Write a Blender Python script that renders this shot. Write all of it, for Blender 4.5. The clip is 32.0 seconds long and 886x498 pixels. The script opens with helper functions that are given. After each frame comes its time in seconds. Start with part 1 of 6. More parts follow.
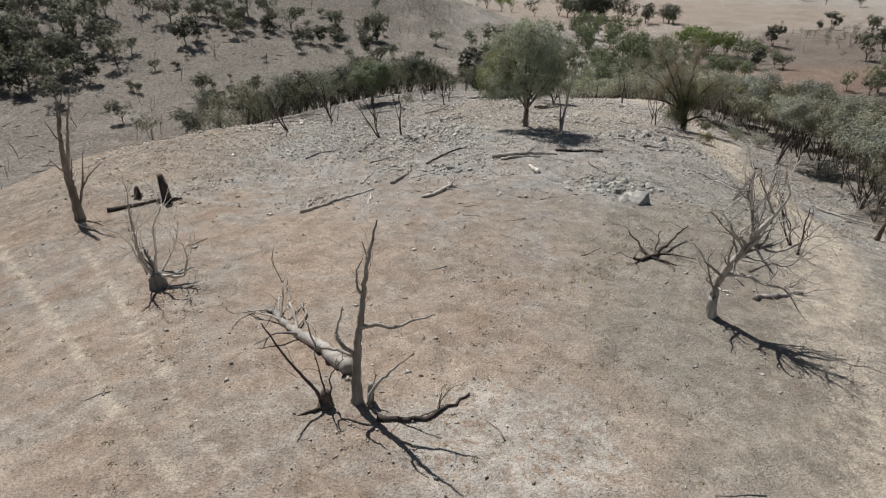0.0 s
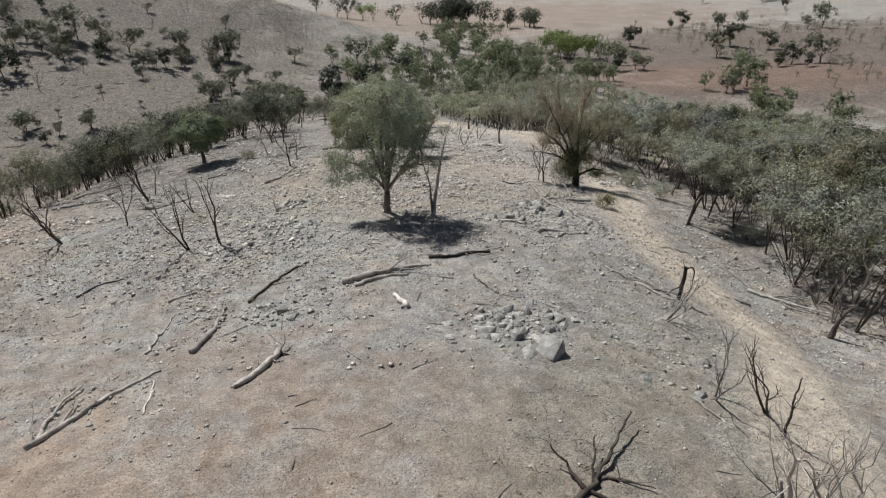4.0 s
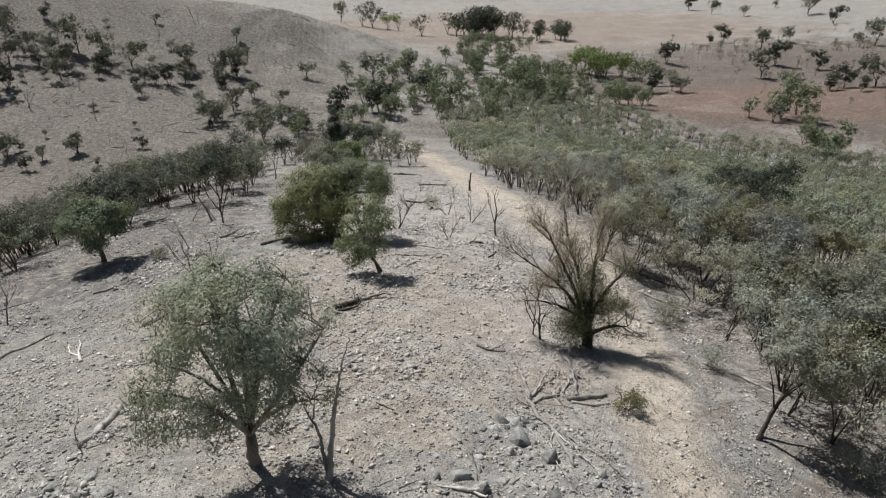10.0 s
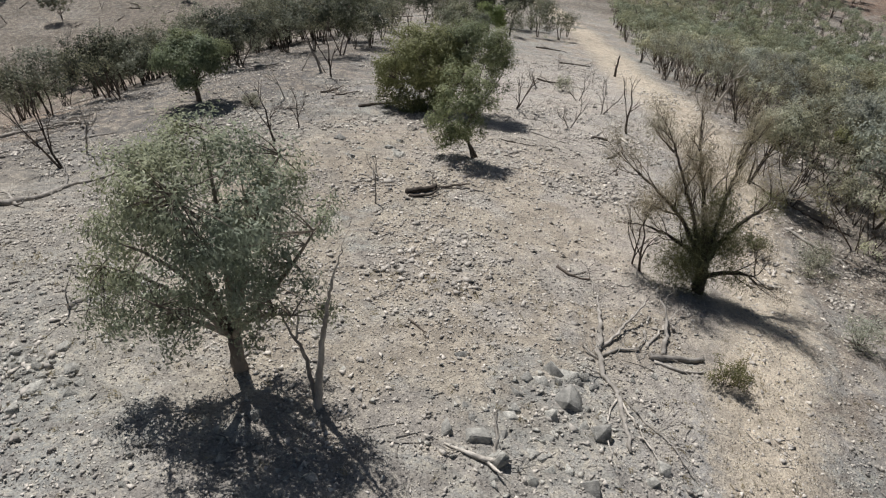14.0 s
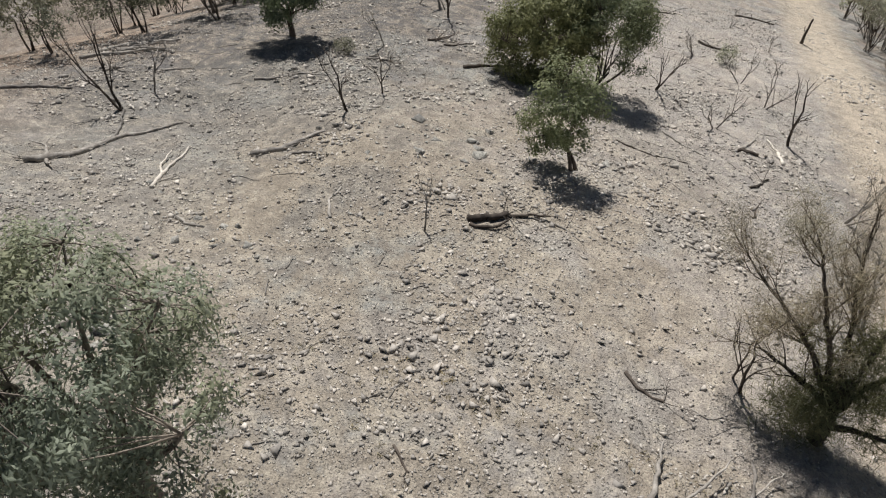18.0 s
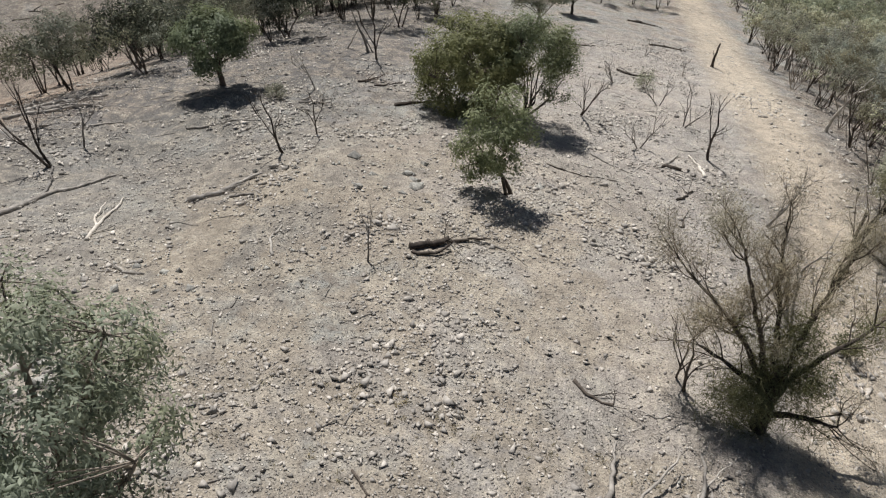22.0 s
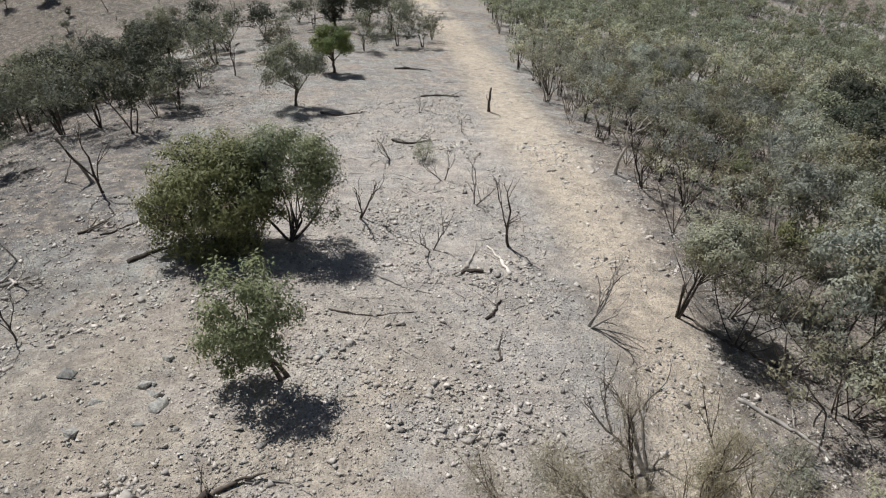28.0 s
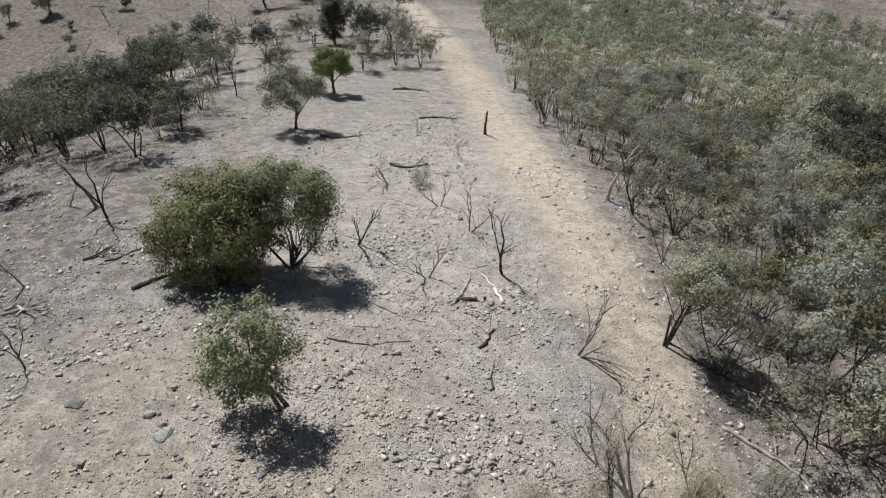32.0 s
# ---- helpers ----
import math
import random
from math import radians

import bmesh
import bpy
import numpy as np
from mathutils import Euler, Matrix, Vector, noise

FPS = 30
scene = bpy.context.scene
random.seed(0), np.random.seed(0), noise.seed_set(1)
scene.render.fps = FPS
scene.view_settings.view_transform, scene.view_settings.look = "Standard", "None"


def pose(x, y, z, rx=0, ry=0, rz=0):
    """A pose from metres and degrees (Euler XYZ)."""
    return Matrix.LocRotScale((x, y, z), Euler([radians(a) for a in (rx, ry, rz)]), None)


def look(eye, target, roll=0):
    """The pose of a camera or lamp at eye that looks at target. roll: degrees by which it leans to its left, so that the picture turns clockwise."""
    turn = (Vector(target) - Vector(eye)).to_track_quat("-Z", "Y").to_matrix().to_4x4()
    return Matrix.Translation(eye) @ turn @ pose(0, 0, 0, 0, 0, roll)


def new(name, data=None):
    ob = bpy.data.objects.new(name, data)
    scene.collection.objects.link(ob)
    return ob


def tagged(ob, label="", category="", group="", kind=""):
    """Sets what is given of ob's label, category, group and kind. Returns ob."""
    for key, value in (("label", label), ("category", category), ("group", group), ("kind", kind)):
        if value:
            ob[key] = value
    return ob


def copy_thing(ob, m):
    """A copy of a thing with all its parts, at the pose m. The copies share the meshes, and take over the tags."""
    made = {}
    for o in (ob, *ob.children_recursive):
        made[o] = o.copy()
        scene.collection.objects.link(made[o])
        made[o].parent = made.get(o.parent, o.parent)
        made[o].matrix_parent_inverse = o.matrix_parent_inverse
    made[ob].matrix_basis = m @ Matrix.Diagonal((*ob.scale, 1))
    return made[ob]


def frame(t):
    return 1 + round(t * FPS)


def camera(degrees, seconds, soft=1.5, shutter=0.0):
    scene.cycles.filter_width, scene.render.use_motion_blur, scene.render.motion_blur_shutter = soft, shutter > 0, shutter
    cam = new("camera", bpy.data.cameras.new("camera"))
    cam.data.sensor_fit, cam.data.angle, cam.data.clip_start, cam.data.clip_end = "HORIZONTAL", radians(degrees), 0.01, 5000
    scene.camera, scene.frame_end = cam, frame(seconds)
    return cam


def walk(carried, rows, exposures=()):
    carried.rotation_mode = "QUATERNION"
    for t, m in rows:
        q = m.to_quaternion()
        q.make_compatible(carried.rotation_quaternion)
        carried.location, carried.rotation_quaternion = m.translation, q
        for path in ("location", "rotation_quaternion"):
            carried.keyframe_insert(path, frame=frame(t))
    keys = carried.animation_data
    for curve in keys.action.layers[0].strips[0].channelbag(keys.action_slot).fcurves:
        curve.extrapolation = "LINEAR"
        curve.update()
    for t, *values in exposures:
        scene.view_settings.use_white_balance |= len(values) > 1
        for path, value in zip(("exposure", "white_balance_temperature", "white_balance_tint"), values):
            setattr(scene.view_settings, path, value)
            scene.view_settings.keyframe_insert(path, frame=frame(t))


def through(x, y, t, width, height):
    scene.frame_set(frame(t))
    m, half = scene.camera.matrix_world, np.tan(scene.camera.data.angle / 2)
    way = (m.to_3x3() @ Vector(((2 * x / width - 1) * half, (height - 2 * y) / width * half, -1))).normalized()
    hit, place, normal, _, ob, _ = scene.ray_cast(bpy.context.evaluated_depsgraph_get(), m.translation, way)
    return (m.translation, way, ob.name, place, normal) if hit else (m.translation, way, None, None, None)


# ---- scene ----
cam = camera(64.3, 32.0, soft=1.2)
METRES, EYE, TILT, LEAN, TURN = 84.0, 24.0, -30.5, 0.5, 0.0
ROWS = [
    (0.0, 0.0, 0.0, 0.0, -0.0, 0.0, 0.0),
    (0.5, 0.0041, 0.0162, 0.0086, 0.07, 0.01, -0.09),
    (1.0, 0.0083, 0.036, 0.0194, -2.1, -0.0, 1.13),
    (1.5, 0.0113, 0.06, 0.0324, -4.48, -0.08, 2.43),
    (2.0, 0.0153, 0.0871, 0.0475, -4.38, -0.06, 2.36),
    (2.5, 0.0212, 0.1161, 0.065, -5.26, -0.01, 2.89),
    (3.0, 0.0262, 0.145, 0.0818, -5.99, 0.01, 3.31),
    (3.5, 0.0325, 0.17, 0.0968, -5.93, 0.1, 3.28),
    (4.0, 0.0395, 0.1896, 0.1081, -9.35, -0.12, 5.2),
    (4.5, 0.0473, 0.203, 0.1156, -9.55, -0.17, 5.26),
    (6.5, 0.0779, 0.2589, 0.145, -10.32, -0.37, 5.4),
    (7.0, 0.0867, 0.2812, 0.1572, -10.1, -0.33, 5.29),
    (7.5, 0.0968, 0.3062, 0.1716, -10.19, -0.32, 5.36),
    (8.0, 0.1074, 0.3343, 0.1876, -10.23, -0.27, 5.46),
    (8.5, 0.1183, 0.3644, 0.2052, -8.76, -0.07, 4.68),
    (9.0, 0.1328, 0.394, 0.2232, -7.36, 0.09, 3.98),
    (9.5, 0.1461, 0.4209, 0.2393, -7.31, 0.27, 3.93),
    (10.0, 0.1579, 0.4405, 0.2509, -7.03, 0.36, 3.74),
    (10.5, 0.1688, 0.4591, 0.2532, -6.97, 0.36, 3.67),
    (11.0, 0.1783, 0.4772, 0.2463, -6.04, 0.44, 3.06),
    (11.5, 0.1866, 0.4877, 0.2364, -5.22, -1.62, 2.45),
    (12.0, 0.1925, 0.4909, 0.2363, -5.67, -9.31, 1.66),
    (12.5, 0.194, 0.4962, 0.236, 0.41, -9.23, -2.11),
    (13.0, 0.2005, 0.5041, 0.2414, 3.72, -9.59, -3.81),
    (13.5, 0.2031, 0.5175, 0.2484, 4.32, -9.59, -4.19),
    (14.0, 0.206, 0.534, 0.2587, 5.03, -9.69, -4.53),
    (14.5, 0.2084, 0.5541, 0.2706, 6.26, -9.81, -5.17),
    (15.0, 0.2103, 0.5762, 0.2838, 6.83, -9.87, -5.42),
    (15.5, 0.2109, 0.5992, 0.296, 14.71, -10.73, -9.63),
    (17.5, 0.2254, 0.6524, 0.3289, 18.7, -19.71, -10.93),
    (18.0, 0.2293, 0.6555, 0.3305, 18.53, -19.68, -10.85),
    (18.5, 0.2323, 0.6556, 0.3302, 18.51, -19.71, -10.85),
    (19.0, 0.2343, 0.655, 0.3292, 18.47, -19.72, -10.85),
    (19.5, 0.2354, 0.6542, 0.328, 18.4, -19.73, -10.85),
    (20.0, 0.2359, 0.653, 0.3269, 18.34, -19.71, -10.82),
    (20.5, 0.2359, 0.6508, 0.3266, 18.25, -19.72, -10.77),
    (21.0, 0.2356, 0.6494, 0.3256, 18.09, -16.56, -10.72),
    (21.5, 0.235, 0.648, 0.3246, 18.0, -16.57, -10.68),
    (22.0, 0.234, 0.6469, 0.3236, 12.85, -15.22, -7.93),
    (22.5, 0.2332, 0.6462, 0.3227, 5.77, -14.48, -4.03),
    (23.0, 0.2326, 0.6459, 0.322, 2.3, -14.31, -2.05),
    (23.5, 0.232, 0.6471, 0.3218, -0.22, -14.36, -0.61),
    (24.0, 0.2318, 0.6544, 0.3252, -0.24, -14.45, -0.51),
    (24.5, 0.2321, 0.6679, 0.332, -0.29, -12.79, -0.39),
    (25.0, 0.2329, 0.6853, 0.3416, -3.56, -12.9, 1.53),
    (25.5, 0.234, 0.7063, 0.3534, -3.58, -12.85, 1.6),
    (26.0, 0.2358, 0.7275, 0.3656, -3.61, -12.79, 1.68),
    (26.5, 0.2389, 0.7461, 0.3776, -3.59, -12.67, 1.79),
    (28.5, 0.2546, 0.7719, 0.3907, -3.69, -12.67, 1.77),
    (29.0, 0.2566, 0.7717, 0.3899, -3.7, -12.69, 1.7),
    (29.5, 0.2575, 0.7715, 0.3891, -3.7, -12.22, 1.65),
    (30.0, 0.2575, 0.7706, 0.388, -3.69, -11.76, 1.61),
    (30.5, 0.257, 0.77, 0.3879, -3.71, -11.8, 1.59),
    (31.0, 0.2561, 0.7662, 0.3945, -3.73, -11.87, 1.55),
    (31.5, 0.2549, 0.7622, 0.4016, -3.71, -11.92, 1.55),
    (32.0, 0.2536, 0.7581, 0.4094, -3.72, -11.99, 1.53),
]
walk(cam, [(t, pose(0, 0, EYE, TILT, LEAN, TURN) @ pose(METRES * x, METRES * y, METRES * z, 90 + pitch, roll, yaw)) for t, x, y, z, yaw, pitch, roll in ROWS],
     [(0.0, -0.03, 6500, 10), (3.0, -0.04, 6400, 10), (5.0, -0.04, 6280, 10), (9.0, 0.03, 6230, 10), (11.5, 0.02, 6280, 10), (13.5, 0.0, 6450, 10), (18.0, -0.06, 6600, 10), (21.0, -0.03, 6580, 10), (23.5, 0.02, 6400, 10), (26.0, 0.0, 6340, 10), (32.0, -0.02, 6300, 10)])

# ---- world, sun ----
SUN_AZ, SUN_EL = radians(-30), radians(54)
world = bpy.data.worlds.new("sky")
scene.world = world
world.use_nodes = True
wn = world.node_tree.nodes
sky = wn.new("ShaderNodeTexSky")
sky.sky_type, sky.sun_disc, sky.sun_elevation, sky.sun_rotation = "NISHITA", False, SUN_EL, SUN_AZ
wn["Background"].inputs[1].default_value = 0.034
world.node_tree.links.new(sky.outputs[0], wn["Background"].inputs[0])
sun = new("sun", bpy.data.lights.new("sun", "SUN"))
sun.data.energy, sun.data.angle, sun.data.color = 4.95, radians(0.55), (1.0, 0.973, 0.945)
sun.matrix_world = look((0, 0, 0), (math.sin(-SUN_AZ) * math.cos(SUN_EL), -math.cos(SUN_AZ) * math.cos(SUN_EL), -math.sin(SUN_EL)))


# ---- materials ----
def shader(name, rough=0.9):
    m = bpy.data.materials.new(name)
    m.use_nodes = True
    b = m.node_tree.nodes["Principled BSDF"]
    b.inputs["Roughness"].default_value = rough
    b.inputs["Specular IOR Level"].default_value = 0.25
    return m, m.node_tree.nodes, m.node_tree.links, b


def noise_node(n, l, coord, scale, detail=4, rough=0.6, distort=0.0):
    t = n.new("ShaderNodeTexNoise")
    t.inputs["Scale"].default_value, t.inputs["Detail"].default_value = scale, detail
    t.inputs["Roughness"].default_value, t.inputs["Distortion"].default_value = rough, distort
    l.new(coord, t.inputs["Vector"])
    return t.outputs["Fac"]


def ramp(n, l, fac, lo, hi, a=0.0, b=1.0):
    r = n.new("ShaderNodeMapRange")
    r.interpolation_type = "SMOOTHSTEP"
    for i, v in enumerate((lo, hi, a, b)):
        r.inputs[i + 1].default_value = v
    l.new(fac, r.inputs[0])
    return r.outputs[0]


def mix(n, l, fac, a, b, kind="MIX"):
    m = n.new("ShaderNodeMix")
    m.data_type, m.blend_type = "RGBA", kind
    for sock, v in ((m.inputs["Factor"], fac), (m.inputs["A"], a), (m.inputs["B"], b)):
        if isinstance(v, bpy.types.NodeSocket):
            l.new(v, sock)
        else:
            sock.default_value = v if isinstance(v, float) else (*v, 1)
    return m.outputs["Result"]


def maths(n, l, op, a, b):
    m = n.new("ShaderNodeMath")
    m.operation = op
    for sock, v in zip(m.inputs, (a, b)):
        if isinstance(v, bpy.types.NodeSocket):
            l.new(v, sock)
        else:
            sock.default_value = v
    return m.outputs[0]


def bump(n, l, b, height, strength, distance):
    k = n.new("ShaderNodeBump")
    k.inputs["Strength"].default_value, k.inputs["Distance"].default_value = strength, distance
    l.new(height, k.inputs["Height"])
    l.new(k.outputs[0], b.inputs["Normal"])


def spot_mask(n, l, coord, cx, cy, rx, ry, wobble):
    """A ragged patch on the land: 1 inside, 0 outside."""
    sep = n.new("ShaderNodeSeparateXYZ")
    l.new(coord, sep.inputs[0])
    dx = maths(n, l, "MULTIPLY", maths(n, l, "SUBTRACT", sep.outputs[0], cx), 1 / rx)
    dy = maths(n, l, "MULTIPLY", maths(n, l, "SUBTRACT", sep.outputs[1], cy), 1 / ry)
    d = maths(n, l, "ADD", maths(n, l, "MULTIPLY", dx, dx), maths(n, l, "MULTIPLY", dy, dy))
    d = maths(n, l, "ADD", d, maths(n, l, "MULTIPLY", maths(n, l, "SUBTRACT", wobble, 0.5), 2.6))
    return ramp(n, l, d, 1.5, 0.4)


def voronoi_bits(n, l, coord, scale, share):
    """Scattered stone chips: a mask and two random values for each chip."""
    v = n.new("ShaderNodeTexVoronoi")
    v.inputs["Scale"].default_value = scale
    l.new(coord, v.inputs["Vector"])
    own = n.new("ShaderNodeSeparateColor")
    l.new(v.outputs["Color"], own.inputs[0])
    mask = maths(n, l, "MULTIPLY", ramp(n, l, v.outputs["Distance"], 0.4, 0.27), ramp(n, l, own.outputs[0], 1 - share, 1.03 - share))
    return mask, own.outputs[1]


def ground_material():
    m, n, l, b = shader("dry_stony_soil", 0.95)
    co = n.new("ShaderNodeNewGeometry").outputs["Position"]

    def times(*f):
        out = f[0]
        for g in f[1:]:
            out = maths(n, l, "MULTIPLY", out, g)
        return out

    def less(f, k):
        return maths(n, l, "SUBTRACT", 1.0, maths(n, l, "MULTIPLY", f, k))

    big, mid = noise_node(n, l, co, 0.05, 5, 0.6, 0.6), noise_node(n, l, co, 0.3, 6, 0.65, 0.4)
    fine, grit = noise_node(n, l, co, 2.2, 6, 0.7), noise_node(n, l, co, 11.0, 3, 0.7)
    patch, clod = noise_node(n, l, co, 0.13, 6, 0.68, 0.7), noise_node(n, l, co, 0.95, 7, 0.72, 0.5)
    # bare earth: tan, grey and the redder spur
    col = mix(n, l, ramp(n, l, mid, 0.4, 0.6), SOIL_BROWN, SOIL_GREY)
    front = spot_mask(n, l, co, -6, 14, 38, 38, mid)
    red = mix(n, l, ramp(n, l, mid, 0.25, 0.8), SOIL_RED, SOIL_BROWN)
    col = mix(n, l, front, col, red)
    pale = spot_mask(n, l, co, 22, 108, 13, 42, mid)
    col = mix(n, l, times(pale, 0.65), col, SOIL_PALE)
    # lichen-grey rubble in ragged beds
    bed = times(ramp(n, l, patch, 0.46, 0.6), ramp(n, l, clod, 0.34, 0.56), less(front, 0.6), less(pale, 0.6))
    col = mix(n, l, times(bed, 0.85), col, SOIL_LICHEN)
    flank = spot_mask(n, l, co, -36, 62, 20, 34, patch)
    col = mix(n, l, times(flank, 0.85), col, (0.245, 0.196, 0.152))
    side = spot_mask(n, l, co, 18, 30, 12, 24, mid)
    col = mix(n, l, times(side, ramp(n, l, fine, 0.25, 0.5), 0.75), col, (0.218, 0.205, 0.172))
    for cx, cy, rx, ry in OUTCROPS:
        spot = spot_mask(n, l, co, cx, cy, rx, ry, mid)
        col = mix(n, l, times(spot, ramp(n, l, fine, 0.3, 0.55), 0.7), col, (0.262, 0.274, 0.258))
    # leaf litter below the trees, with their shade painted into the soil colour
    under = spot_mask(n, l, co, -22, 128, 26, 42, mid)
    # the blue-grey dark tone is tree shade put into the colour, broken by litter
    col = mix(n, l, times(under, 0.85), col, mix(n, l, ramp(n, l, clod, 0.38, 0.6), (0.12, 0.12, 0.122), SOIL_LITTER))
    litter = spot_mask(n, l, co, 57, 92, 22, 74, mid)
    col = mix(n, l, times(litter, 0.8), col, SOIL_LITTER)
    slope = spot_mask(n, l, co, -66, 180, 46, 84, big)
    col = mix(n, l, times(slope, 0.85), col, (0.24, 0.188, 0.15))
    west = spot_mask(n, l, co, -40, 100, 17, 20, mid)
    col = mix(n, l, times(west, 0.8), col, (0.25, 0.188, 0.143))
    cool = spot_mask(n, l, co, 6, 60, 26, 16, patch)
    col = mix(n, l, times(cool, 0.4), col, (0.283, 0.284, 0.276))
    dull = spot_mask(n, l, co, -6, 84, 13, 18, mid)
    col = mix(n, l, times(dull, 0.55), col, (0.225, 0.216, 0.194))
    ochre = spot_mask(n, l, co, 12, 81, 16, 19, big)
    col = mix(n, l, times(ochre, ramp(n, l, mid, 0.4, 0.56), 0.6), col, (0.365, 0.308, 0.232))
    # far slopes
    tuss = noise_node(n, l, co, 0.75, 5, 0.75)
    hill = spot_mask(n, l, co, -150, 330, 210, 170, big)
    col = mix(n, l, times(hill, 0.9), col, mix(n, l, ramp(n, l, tuss, 0.36, 0.6), (0.1, 0.094, 0.087), SOIL_HILL))
    rust = spot_mask(n, l, co, 290, 360, 210, 150, big)
    col = mix(n, l, times(rust, 0.88), col, mix(n, l, ramp(n, l, tuss, 0.36, 0.62), (0.1, 0.076, 0.063), SOIL_RUST))
    ember = spot_mask(n, l, co, EMBER[0], EMBER[1], EMBER[2], EMBER[3], mid)
    col = mix(n, l, times(ember, ramp(n, l, tuss, 0.3, 0.6), 0.7), col, (0.2, 0.112, 0.074))
    meadow = spot_mask(n, l, co, 150, 620, 230, 140, big)
    col = mix(n, l, meadow, col, SOIL_MEADOW)
    # bleached straw and dust in ragged mats
    rag = ramp(n, l, noise_node(n, l, co, 3.4, 6, 0.78, 0.3), 0.47, 0.56)
    mat = ramp(n, l, noise_node(n, l, co, 0.42, 6, 0.72, 0.8), 0.47, 0.6)
    col = mix(n, l, times(rag, ramp(n, l, clod, 0.42, 0.58), less(front, 0.75), 0.5), col, STRAW)
    col = mix(n, l, times(mat, ramp(n, l, rag, 0.0, 1.0, 0.35, 1.0), ramp(n, l, grit, 0.3, 0.55), front, less(side, 0.6), 0.55), col, (0.37, 0.33, 0.28))
    chaff = spot_mask(n, l, co, 2.2, 18.7, 4.2, 3.4, mid)
    col = mix(n, l, times(chaff, ramp(n, l, fine, 0.38, 0.55), 0.75), col, (0.41, 0.395, 0.36))
    # dark crumbs and dung
    crumb = ramp(n, l, noise_node(n, l, co, 5.0, 5, 0.75), 0.58, 0.66)
    col = mix(n, l, times(crumb, 0.5), col, (0.105, 0.092, 0.08))
    # wheel-worn earth
    worn = n.new("ShaderNodeAttribute")
    worn.attribute_name = "worn"
    edge = maths(n, l, "ADD", worn.outputs["Fac"], maths(n, l, "ADD", times(maths(n, l, "SUBTRACT", mid, 0.5), 0.9), times(maths(n, l, "SUBTRACT", fine, 0.5), 1.5)))
    col = mix(n, l, times(ramp(n, l, edge, 0.2, 0.6), 0.75), col, SOIL_VERGE)
    col = mix(n, l, times(ramp(n, l, edge, 0.5, 1.1), 0.85), col, SOIL_WORN)
    # loose rubble too small to stand proud
    rubbly = times(maths(n, l, "ADD", 0.22, ramp(n, l, patch, 0.42, 0.6)), less(front, 0.85))
    peb, tone = voronoi_bits(n, l, co, 6.5, 0.5)
    col = mix(n, l, times(peb, rubbly, 0.85), col, mix(n, l, tone, (0.12, 0.115, 0.107), (0.66, 0.625, 0.56)))
    bits, shade = voronoi_bits(n, l, co, 14.0, 0.42)
    col = mix(n, l, times(bits, less(front, 0.8), maths(n, l, "ADD", 0.3, times(ramp(n, l, clod, 0.4, 0.62), 0.5))), col, mix(n, l, shade, (0.11, 0.102, 0.095), (0.68, 0.64, 0.575)))
    dust = noise_node(n, l, co, 26.0, 3, 0.8)
    for f, fac, lo, hi in ((clod, 0.9, 0.38, 0.63), (grit, 0.8, 0.36, 0.66), (dust, 0.6, 0.38, 0.64), (big, 0.6, 0.42, 0.58)):
        col = mix(n, l, fac, col, mix(n, l, ramp(n, l, f, 0.3, 0.7), (lo, lo, lo), (hi, hi * 0.99, hi * 0.98)), "OVERLAY")
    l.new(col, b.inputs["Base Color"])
    h = maths(n, l, "ADD", times(fine, 0.6, less(front, 0.5)), maths(n, l, "ADD", times(grit, 0.3), maths(n, l, "ADD", times(peb, rubbly, 0.6), times(bits, 0.3))))
    bump(n, l, b, h, 1.0, 0.2)
    return m


SOIL_BROWN, SOIL_GREY, SOIL_RED, SOIL_PALE = (0.302, 0.264, 0.224), (0.29, 0.281, 0.27), (0.272, 0.205, 0.153), (0.405, 0.378, 0.348)
SOIL_LITTER, SOIL_RUST, SOIL_MEADOW, STRAW = (0.165, 0.143, 0.123), (0.108, 0.08, 0.065), (0.265, 0.22, 0.182), (0.46, 0.425, 0.35)
SOIL_LICHEN = (0.258, 0.276, 0.268)
SOIL_HILL, SOIL_WORN, SOIL_VERGE = (0.18, 0.157, 0.132), (0.52, 0.455, 0.365), (0.43, 0.38, 0.31)
OUTCROPS = ((12.6, 46.8, 2.6, 2.2), (19.8, 67.0, 3.4, 4.2), (0.2, 66.5, 4.0, 5.0), (-0.4, 51.4, 2.0, 1.8), (-7.5, 99.0, 6.0, 3.2))
EMBER = (205, 318, 75, 42)


def mottled(name, dark, light, scale, rough=0.9, relief=0.05, stretch=(1, 1, 1), island=False):
    """Stone, bark or earth: two tones over noise at two scales, with relief."""
    m, n, l, b = shader(name, rough)
    tc = n.new("ShaderNodeTexCoord").outputs["Object"]
    mp = n.new("ShaderNodeMapping")
    mp.inputs["Scale"].default_value = stretch
    l.new(tc, mp.inputs[0])
    a, c = noise_node(n, l, mp.outputs[0], scale, 6, 0.65), noise_node(n, l, mp.outputs[0], scale * 6, 4, 0.7)
    col = mix(n, l, ramp(n, l, a, 0.3, 0.7), dark, light)
    col = mix(n, l, 0.6, col, mix(n, l, c, (0.25, 0.25, 0.25), (0.75, 0.75, 0.75)), "OVERLAY")
    if island:
        r = n.new("ShaderNodeNewGeometry").outputs["Random Per Island"]
    else:
        r = n.new("ShaderNodeObjectInfo").outputs["Random"]
    tint = mix(n, l, r, (0.62, 0.61, 0.6), (1.3, 1.27, 1.22))
    col = mix(n, l, 1.0, col, tint, "MULTIPLY")
    l.new(col, b.inputs["Base Color"])
    bump(n, l, b, c, 0.7, relief)
    return m


